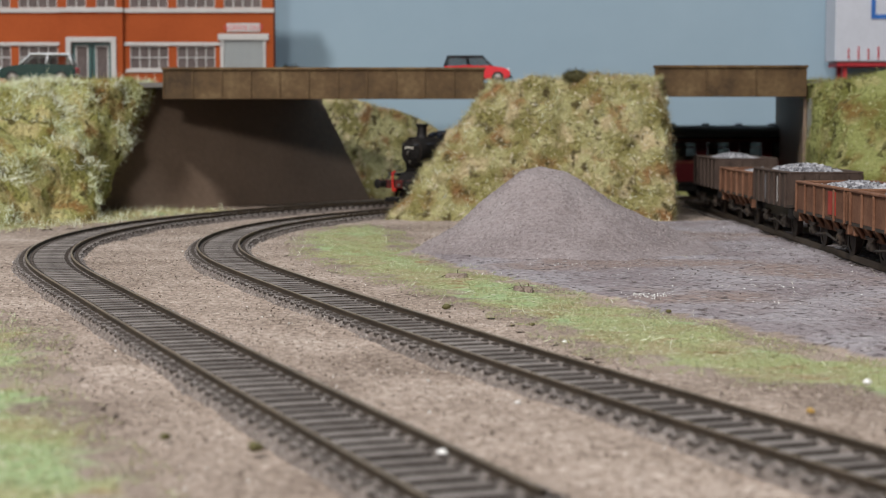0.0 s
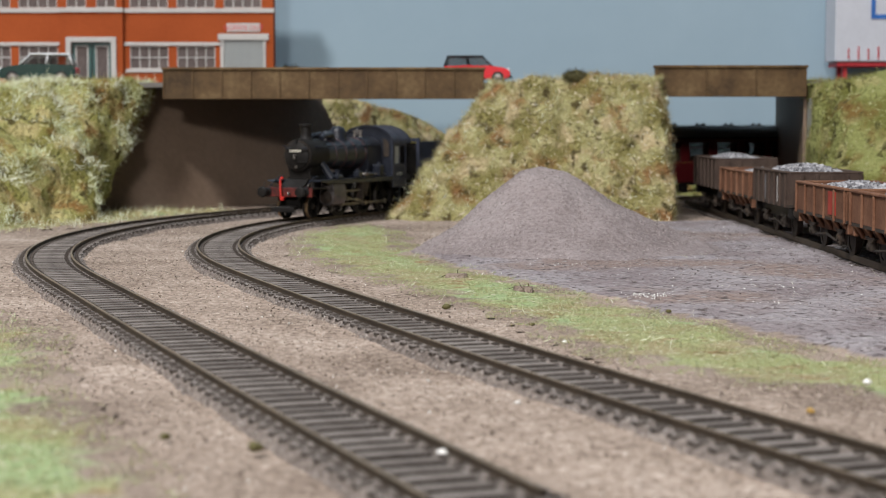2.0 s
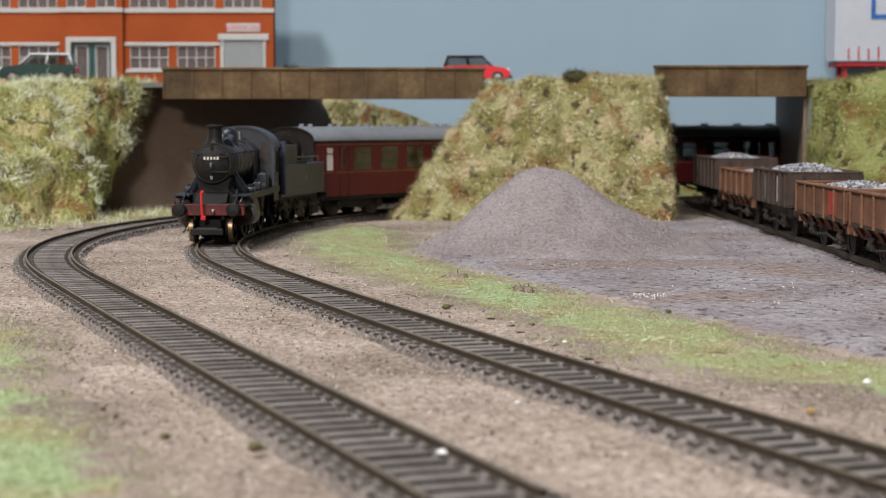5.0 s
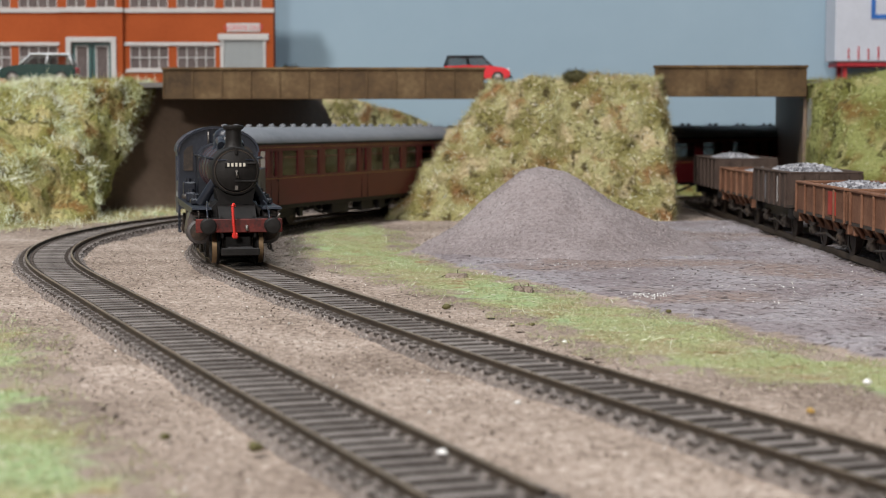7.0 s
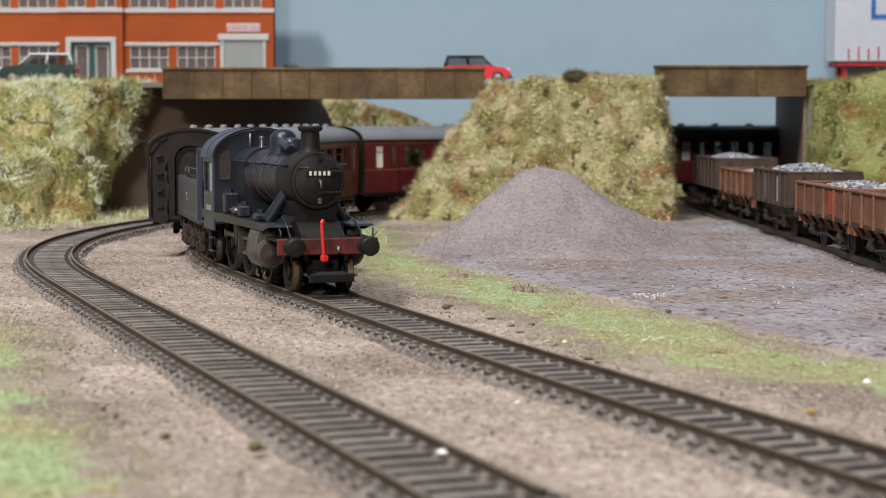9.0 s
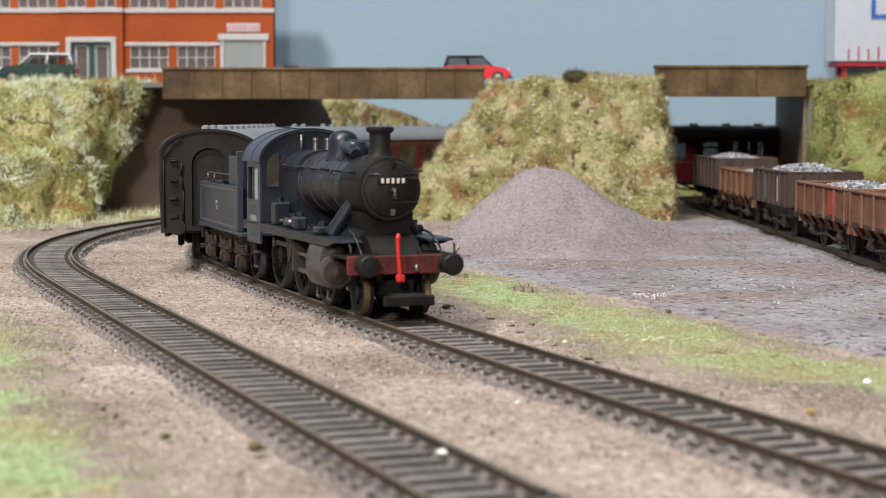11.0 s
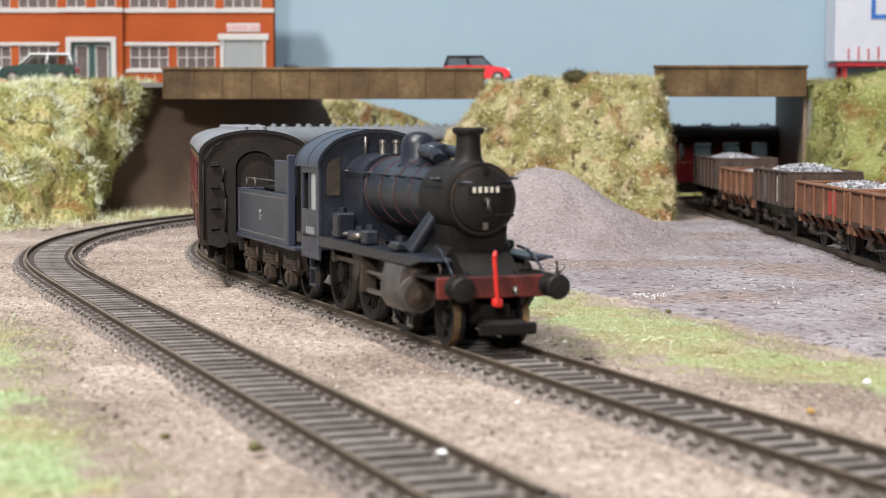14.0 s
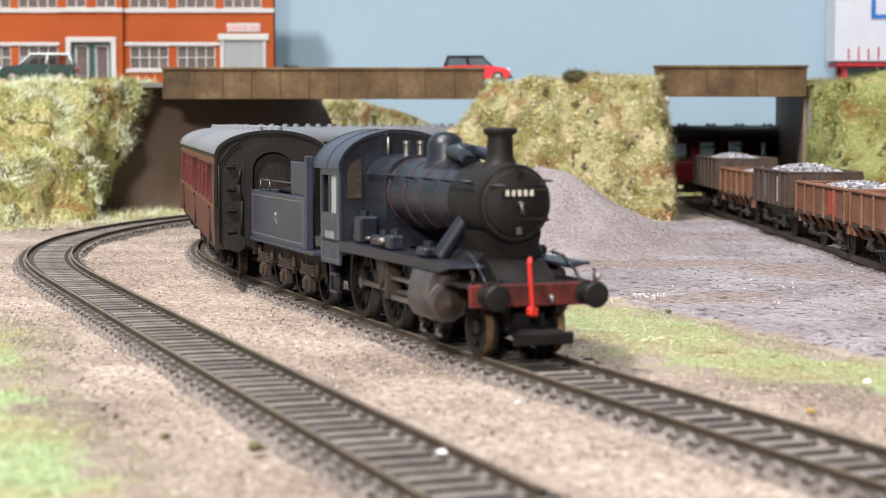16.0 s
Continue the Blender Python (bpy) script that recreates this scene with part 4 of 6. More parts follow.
bush = mound("bush", [(-114, 1268), (-94, 1268), (-90, 1282), (-114, 1282)], [(-112, 1271, 90), (-102, 1271, 89), (-96, 1278, 84), (-112, 1278, 88)], SCRUB, "dark bush beside the factory", "bush", rows=6, n=40, rough=3.0, seed=3.0, kind="stuff")
fibres("leaf", bush, 3000, SCRUB, "dark leaves", (2, 4), 0.5, 1.2)


# ---- cars ----
def car(label, paint, roofpaint, m, size):
    c = thing("car", label, "car", "parked cars", m)
    c.scale = (size, size, size)
    bm = B()
    side = [(-23.0, 4.2), (-23.6, 9.0), (-22.6, 11.8), (-8, 12.4), (9.5, 12.2), (19, 10.8), (22.8, 9.0), (23.4, 4.6), (20, 3.0), (-21, 3.0)]
    prism(bm, side, -10.5, 10.5, "y")
    bmesh.ops.bevel(bm, geom=bm.edges[:], offset=0.9, segments=2, affect="EDGES", clamp_overlap=True)
    body = part("body", bm, paint, c)
    bm = B()
    lo = [(-21.5, 12.0), (10.5, 12.0)]
    vs = []
    for x, z, w in ((-21.8, 11.9, 9.6), (10.8, 11.9, 9.6), (4.2, 17.8, 8.2), (-19.2, 17.8, 8.2)):
        vs.append((bm.verts.new((x, -w, z)), bm.verts.new((x, w, z))))
    for i in range(4):
        a, b2 = vs[i], vs[(i + 1) % 4]
        bm.faces.new((a[0], a[1], b2[1], b2[0]))
    bm.faces.new([v[0] for v in vs])
    bm.faces.new([v[1] for v in vs][::-1])
    part("glasshouse", bm, GLASS, c, "dark car windows")
    bm = B()
    box(bm, -20.0, 5.0, -8.6, 8.6, 17.7, 19.2, 0.6)
    part("roof", bm, roofpaint, c)
    for sgn in (-1, 1):
        bm = B()
        for (x0, z0), (x1, z1) in (((10.8, 12), (4.4, 18)), ((-21.8, 12), (-19.4, 18)), ((-5.5, 12), (-6.5, 18))):
            tube(bm, (x0, sgn * 9.75, z0), (x1, sgn * 8.4, z1), 0.55, n=6)
        part("pillar", bm, roofpaint, c)
    for x in (-14.5, 14.8):
        for sgn in (-1, 1):
            bm = B()
            lathe(bm, (x, sgn * 7.6, 4.1), (0, sgn, 0), [(0, 3.9), (0.4, 4.1), (2.9, 4.1), (3.3, 3.7), (3.3, 2.8)], 20)
            w = part("wheel", bm, RUBBER, c)
            bm = B()
            lathe(bm, (x, sgn * 10.7, 4.1), (0, sgn, 0), [(0, 2.7), (0.4, 2.6), (0.5, 0.8), (0.7, 0.5)], 16)
            part("rim", bm, STEEL, w)
    for sgn in (-1, 1):
        bm = B()
        lathe(bm, (21.6, sgn * 7.2, 9.0), (1, 0, 0.15), [(0, 1.7), (1.0, 1.6), (1.4, 0.6)], 12)
        part("headlight", bm, CARROOF, c)
        bm = B()
        box(bm, -23.9, -23.2, sgn * 8.2 - 0.8, sgn * 8.2 + 0.8, 7.0, 10.4, 0.2)
        part("tail_light", bm, SIGNRED, c)
    for x in (-24.0, 22.6):
        bm = B()
        box(bm, x, x + 1.4, -9.0, 9.0, 4.0, 5.6, 0.4)
        part("bumper", bm, RUBBER, c)
    return c


car("dark green hatchback car with a silver roof, parked by the factory", CARGREEN, CARROOF, pose(-0.2500, 1.104, 0.0745, 0, 0, 186), 1.0)
car("red hatchback car with a black roof on the bridge road", CARRED, CARBLACK, pose(0.0205, 1.085, 0.0745, 0, 0, -4), 0.89)

# ---- lorry trailer ----
lorry = thing("lorry_trailer", "pale grey box trailer with blue lettering and red chassis", "trailer")
bm = B()
box(bm, 277, 420, 1262, 1295, 94, 150, 0.6)
part("box_body", bm, TRAILER, lorry)
bm = B()
box(bm, 279, 418, 1264, 1293, 90.6, 93.9, 0.3)
part("chassis", bm, TRAILRED, lorry)
for i, x in enumerate((286, 293, 300, 307, 314)):
    bm = B()
    box(bm, x, x + 0.9, 1261.2, 1261.95, 95.5, 103 + (i % 2) * 1.5)
    part("stake", bm, TRAILRED, lorry, "red upright stake")
bm = B()
box(bm, 302.0, 305.0, 1261.3, 1261.9, 124, 150)
box(bm, 305.05, 317, 1261.3, 1261.9, 124, 127)
part("emblem", bm, LOGOBLUE, lorry, "blue lettering shape")
bm = B()
for x in (370, 384, 398):
    for y in (1265, 1288):
        tube(bm, (x, y, 80.6), (x, y + 4, 80.6), 6.0, n=20)
part("rear_wheels", bm, RUBBER, lorry)
bm = B()
box(bm, 284, 287, 1268, 1271, 74.5, 90.5)
box(bm, 284, 287, 1286, 1289, 74.5, 90.5)
part("landing_leg", bm, TRAILRED, lorry)


# ---- goods wagons (x along the wagon, z from the rail head) ----
def spoked(bm, r, w, n=10):
    lathe(bm, (0, -w / 2, 0), (0, 1, 0), [(0, r * 0.78), (0, r + 0.7), (w * 0.3, r + 0.7), (w * 0.35, r), (w, r), (w, r * 0.78)], 28, ring=True)


def wagon(label, L, top, floor, mat, m, ribs, planks, load, red=False):
    w = thing("ballast_wagon", label, "wagon", "ballast wagons", m)
    h, W = L / 2, 15.8
    bm = B()
    box(bm, -h, h, -W, W, floor - 1.2, floor, 0.1)
    part("floor", bm, GRIME, w)
    for sgn in (-1, 1):
        bm = B()
        if planks:
            box(bm, -h, h, sgn * (W - 1.2), sgn * (W - 0.45), floor, top)
        else:
            box(bm, -h, h, sgn * (W - 1.1), sgn * W, floor, top, 0.15)
        side = part("side", bm, mat, w)
        for i in range(6 if planks else 0):
            bm = B()
            box(bm, -h, h, sgn * (W - 0.42), sgn * W, floor + (top - floor) * i / 6 + 0.02, floor + (top - floor) * (i + 1) / 6 - 0.02, 0.03)
            part("plank", bm, mat, side)
        bm = B()
        box(bm, -h - 0.3, h + 0.3, sgn * W - 1.5 if sgn > 0 else -W - 0.7, sgn * W + 0.7 if sgn > 0 else -W + 1.5, top, top + 1.0, 0.25)
        part("capping", bm, mat, side)
        for i in range(ribs):
            x = -h + 1.2 + (L - 2.4) * i / (ribs - 1)
            bm = B()
            box(bm, x - 0.55, x + 0.55, sgn * W, sgn * (W + 0.9), floor - 1.0, top - 0.1, 0.15)
            part("rib", bm, mat, side)
        if red:
            bm = B()
            box(bm, 15.5, 28.0, sgn * W, sgn * (W + 0.35), floor + 1.0, top - 1.0, 0.05)
            part("red_panel", bm, REDPATCH, side, "patch of red paint")
        bm = B()
        box(bm, -h + 0.5, h - 0.5, sgn * 11.2, sgn * 12.4, 7.8, floor - 1.3, 0.15)
        part("solebar", bm, mat if not planks else SOOT, w)
        if not planks:
            for i in range(6):
                x = -h + 7 + (L - 14) * i / 5
                bm = B()
                v = [(x, sgn * 12.5, 8.5), (x, sgn * 15.2, floor - 0.6)]
                tube(bm, v[0], v[1], 0.75, 1.0, n=4)
                part("bracket", bm, mat, w)
    if planks and load > 3:
        for x, wd, paint in ((-12.5, 2.4, ROOF), (17.5, 0.9, WHITE)):
            bm = B()
            box(bm, x - wd, x + wd, -W - 0.12, -W, floor + 0.6, top - 1.6, 0.03)
            part("streak", bm, paint, w, "pale streak of paint")
    for sgn in (-1, 1):
        bm = B()
        box(bm, sgn * (h - 1.1), sgn * (h - (0.45 if planks else 0.0)), -W + 1.25, W - 1.25, floor, top, 0.05)
        end = part("end", bm, mat, w)
        bm = B()
        box(bm, sgn * (h - 0.9), sgn * (h + 0.2), -W + 1.6, W - 1.6, top, top + 0.9, 0.2)
        part("capping", bm, mat, end)
        for i in range(6 if planks else 0):
            bm = B()
            box(bm, sgn * (h - 0.42), sgn * h, -W + 1.3, W - 1.3, floor + (top - floor) * i / 6 + 0.02, floor + (top - floor) * (i + 1) / 6 - 0.02, 0.03)
            part("plank", bm, mat, end)
        for y in (-9.5, -3.2, 3.2, 9.5):
            bm = B()
            box(bm, sgn * h, sgn * (h + 1.0), y - 0.7, y + 0.7, floor - 1.5, top - 0.2, 0.15)
            part("rib", bm, mat, end)
        bm = B()
        box(bm, sgn * (h - 2.5), sgn * (h - 0.2), -15, 15, 8.6, floor - 1.25, 0.2)
        part("headstock", bm, mat if not planks else SOOT, w)
        for y in (-11.3, 11.3):
            bm = B()
            lathe(bm, (sgn * (h - 0.4), y, 11.0), (sgn, 0, 0), [(0, 1.7), (1.2, 1.5), (1.3, 1.0), (4.4, 0.9), (4.5, 2.5), (5.1, 2.5), (5.4, 1.9)], 16)
            part("buffer", bm, GRIME, w)
    wb = L * 0.27
    wheel_mesh = None
    for x in (-wb, wb):
        for sgn in (-1, 1):
            bm = B()
            spoked(bm, 6.2, 2.6)
            tube(bm, (0, -1.0, 0), (0, 1.0, 0), 5.2, n=20)
            part("wheel", bm, GRIME, w, loc=(x, sgn * 7.6, 6.2))
            bm = B()
            box(bm, x - 1.8, x + 1.8, sgn * 10.8, sgn * 14.0, 4.4, 8.0, 0.5)
            tube(bm, (x, sgn * 13.8, 6.2), (x, sgn * 14.6, 6.2), 1.2, n=12)
            part("axlebox", bm, GRIME, w)
            bm = B()
            for i in range(3):
                box(bm, x - 7 + i * 2, x + 7 - i * 2, sgn * 12.4, sgn * 13.8, 8.9 - i * 0.7, 9.5 - i * 0.7, 0.1)
            part("leaf_spring", bm, GRIME, w)
            bm = B()
            prism(bm, [(x - 4.4, 8.2), (x - 2.3, 3.6), (x - 1.4, 3.6), (x - 2.0, 8.2)], sgn * 11.2, sgn * 11.8, "y")
            prism(bm, [(x + 4.4, 8.2), (x + 2.3, 3.6), (x + 1.4, 3.6), (x + 2.0, 8.2)], sgn * 11.2, sgn * 11.8, "y")
            part("axleguard", bm, GRIME, w)
    for sgn in (-1, 1):
        bm = B()
        wire(bm, [(-wb + 4, sgn * 12.9, 5.0), (2, sgn * 13.4, 6.4), (wb + 3, sgn * 13.8, 4.2)], 0.5, 6)
        part("brake_lever", bm, GRIME, w)
    if load:
        n = 1500
        ob = grains("ballast_load", n, lambda k: load_places(k, h, W, top, load), (0.7, 1.4), LOAD, "")
        del ob["kind"], ob["category"]
        ob["label"] = "heap of grey ballast"
        ob.parent = w
        bm = B()
        rings = []
        for f, z in ((1.0, top - 4.0 + load), (0.75, top - 2.2 + load), (0.35, top - 0.6 + load), (0.05, top - 0.3 + load)):
            rings.append([bm.verts.new(((h - 2) * f * math.cos(a), (W - 2) * f * math.sin(a), z)) for a in np.linspace(0, 6.283, 28, endpoint=False)])
        for r0, r1 in zip(rings, rings[1:]):
            for i in range(28):
                bm.faces.new((r0[i], r0[(i + 1) % 28], r1[(i + 1) % 28], r1[i]))
        bm.faces.new(rings[-1])
        part("load_heap", bm, LOAD, w)
    return w


def load_places(k, h, W, top, load):
    r, a = np.sqrt(rng.random(k)), rng.uniform(0, 6.283, k)
    x, y = (h - 2) * r * np.cos(a), (W - 2) * r * np.sin(a)
    return np.stack([x, y, top - 0.4 + load - 3.4 * r ** 1.6 + rng.normal(0, 0.3, k)], 1)


def siding(y):
    return pose(0.161, y * MM, RAILZ * MM, 0, 0, -90)


wagon("brown planked ballast wagon heaped with grey stone", 83, 29.0, 14.5, BROWNWAGON, siding(984), 7, True, 2.4)
wagon("rusty low-sided ballast wagon", 90, 24.6, 14.0, RUST, siding(884), 6, False, 1.2)
wagon("grey-brown planked wagon heaped with grey ballast", 78, 27.2, 14.0, BROWNWAGON, siding(789), 7, True, 3.2)
wagon("rusty low-sided ballast wagon with a red panel and stone load", 90, 24.2, 13.5, RUST, siding(684), 6, False, 1.8, red=True)
wagon("rusty low-sided ballast wagon with ribbed sides", 88, 24.2, 13.5, RUST, siding(588), 6, False, 1.4)


# ---- locomotive: x forward from the front beam, y to its left, z from the rail head ----
def wheel_with_spokes(r, n, spoke, tyre, throw=0.0):
    """Meshes of one wheel about its axle: tyre, spokes and hub."""
    bt = B()
    lathe(bt, (0, -1.3, 0), (0, 1, 0), [(0, r * 0.84), (0, r), (1.8, r), (1.9, r + 0.7), (2.6, r + 0.7), (2.6, r * 0.84)], 40, ring=True)
    bs = B()
    tube(bs, (0, -1.2, 0), (0, 1.2, 0), r * 0.26, n=16)
    if throw:
        tube(bs, (0, -1.9, -throw), (0, -0.4, -throw), 1.1, n=12)
        prism(bs, [(r * 0.86 * math.sin(t), r * 0.86 * math.cos(t)) for t in np.linspace(-0.6, 0.6, 9)], -0.6, 0.6, "y")
    return bt, bs


def wheel_part(parent, loc, r, n, spoke, flip, tyre_mat=STEEL, throw=0.0):
    bt, bs = wheel_with_spokes(r, n, spoke, 0, throw)
    hubm = link("wheel", bs, SOOT)
    hubm.parent = parent
    t = link("tyre", bt, SOOT)
    t.parent = hubm
    br = B()
    lathe(br, (0, -1.3, 0), (0, 1, 0), [(0.15, r - 0.3), (0.15, r + 0.06), (1.75, r + 0.06), (1.75, r - 0.3)], 40, ring=True)
    d = link("tread", br, tyre_mat)
    d.parent = hubm
    bp = B()
    tube(bp, (0, 0, r * 0.2), (0, 0, r * 0.88), spoke, spoke * 0.7, n=6)
    first = part("spoke", bp, SOOT, hubm)
    for i in range(1, n):
        sp = new("spoke", first.data)
        sp.parent = hubm
        sp.rotation_euler.y = 2 * math.pi * i / n
    if not flip:
        for o in (hubm, t, d):
            o.data.transform(Matrix.Rotation(math.pi, 4, "Z"))
    hubm.location = Vector(loc) * MM
    hubm["label"] = "black spoked wheel"
    return hubm


loco = thing("steam_locomotive", "weathered black 2-6-0 steam locomotive with a faded red buffer beam", "locomotive")
AXLES = (-12.0, -40.0, -65.5, -91.0)
BZ = 32.0
bm = B()
lathe(bm, (-76, 0, BZ + 0.1), (1, 0, 0), [(0, 8.5), (10, 8.45), (28, 7.9), (48, 7.6)], 40)
boiler = part("boiler", bm, BLACK, loco, "black boiler with thin red lining")
for x, r in ((-71.5, 8.62), (-60.5, 8.4), (-50.5, 8.08), (-40, 7.86), (-31.5, 7.75)):
    bm = B()
    lathe(bm, (x, 0, BZ + 0.1), (1, 0, 0), [(0, r), (0.05, r + 0.12), (0.7, r + 0.12), (0.75, r)], 40)
    band = part("boiler_band", bm, BLACK, boiler)
    for o in (-0.3, 0.9):
        bm = B()
        lathe(bm, (x + o, 0, BZ + 0.1), (1, 0, 0), [(0, r - 0.02), (0.02, r + 0.04), (0.09, r + 0.04), (0.11, r - 0.02)], 40)
        part("lining", bm, LINING, boiler, "thin red lining")
bm = B()
lathe(bm, (-31, 0, BZ), (1, 0, 0), [(0, 8.1), (0.3, 8.4), (18.4, 8.4), (19, 8.15)], 48)
part("smokebox", bm, SOOT, loco, "matt black smokebox")
bm = B()
lathe(bm, (-12.1, 0, BZ), (1, 0, 0), [(0, 8.1), (0.25, 8.0), (0.25, 7.25), (0.9, 7.1), (1.3, 6.9), (1.9, 5.2), (2.4, 3.0), (2.6, 0.5)], 56)
door = part("smokebox_door", bm, SOOT, loco, "dished smokebox door with hinge straps")
bm = B()
lathe(bm, (-11.9, 0, BZ), (1, 0, 0), [(0, 7.25), (0, 7.55), (0.45, 7.55), (0.45, 7.25)], 56, ring=True)
part("door_ring", bm, GRIME, door, "worn brown sealing ring")
bm = B()
tube(bm, (-10.4, -6.0, BZ + 3.9), (-10.4, 6.0, BZ + 3.9), 0.28, n=8)
tube(bm, (-11.2, -6.0, BZ + 3.9), (-10.2, -6.0, BZ + 3.9), 0.4, n=8)
tube(bm, (-11.2, 6.0, BZ + 3.9), (-10.2, 6.0, BZ + 3.9), 0.4, n=8)
part("door_rail", bm, BLACK, door)
for z in (BZ + 2.8, BZ - 3.4):
    bm = B()
    box(bm, -10.6, -9.6, -0.5, 6.8, z - 0.4, z + 0.4, 0.15)
    part("hinge_strap", bm, SOOT, door)
bm = B()
tube(bm, (-9.8, 0, BZ), (-8.0, 0, BZ), 0.5, n=10)
tube(bm, (-8.3, 0, BZ), (-8.3, 0.6, BZ - 2.4), 0.22, n=8)
tube(bm, (-8.0, 0, BZ), (-8.0, -0.2, BZ - 2.2), 0.22, n=8)
part("door_handle", bm, STEEL, door)
bm = B()
box(bm, -11.4, -9.9, -0.5, 0.5, BZ + 5.8, BZ + 8.2, 0.1)
part("lamp_bracket", bm, SOOT, door)
bm = B()
box(bm, -10.3, -9.6, -0.5, 0.6, BZ - 6.6, BZ - 5.0, 0.1)
part("shed_plate", bm, STEEL, door)
bm = B()
box(bm, -10.1, -9.55, -4.0, 4.0, BZ + 1.35, BZ + 3.2, 0.1)
plate = part("number_plate", bm, SOOT, door, "small plate with cream bars")
for i in range(5):
    bm = B()
    y = -2.75 + i * 1.375
    box(bm, -9.56, -9.4, y - 0.38, y + 0.38, BZ + 1.65, BZ + 2.9, 0.05)
    part("numeral_bar", bm, CREAM, plate, "cream bar")
bm = B()
lathe(bm, (-20.5, 0, BZ + 7.9), (0, 0, 1), [(-0.6, 4.4), (0.3, 3.7), (1.2, 3.05), (3, 2.85), (6.4, 2.75), (6.6, 3.3), (7.2, 3.7), (7.7, 3.7), (8.1, 3.2), (8.1, 2.4), (5, 2.2)], 28)
part("chimney", bm, SOOT, loco, "black chimney with a rolled lip")
bm = B()
lathe(bm, (-54.5, 0, BZ + 7.4), (0, 0, 1), [(-0.8, 5.2), (0.4, 4.7), (1.4, 4.4), (4.6, 4.3), (6.2, 3.6), (7.2, 2.2), (7.5, 0.4)], 28)
part("dome", bm, BLACK, loco)
bm = B()
lathe(bm, (-43, 0, BZ + 6.8), (0, 0, 1), [(0, 4.4), (1.6, 4.1), (3.6, 3.7), (5.0, 2.9), (5.6, 1.0)], 24)
wire(bm, [(-42, -3.2, BZ + 10.4), (-33.5, -3.2, BZ + 9.7), (-30.8, -3.4, BZ + 8.6)], 1.5, 12)
wire(bm, [(-42, 3.2, BZ + 10.4), (-33.5, 3.2, BZ + 9.7), (-30.8, 3.4, BZ + 8.6)], 1.5, 12)
part("top_feed", bm, BLACK, loco, "top feed cover and pipes")


def arch(hw, z0, zs, zt, n=14):
    """Outline of a shape with upright sides to zs and an arched top at zt."""
    return [(-hw, z0), (hw, z0)] + [(hw * math.cos(a), zs + (zt - zs) * math.sin(a)) for a in np.linspace(0, math.pi, n)]


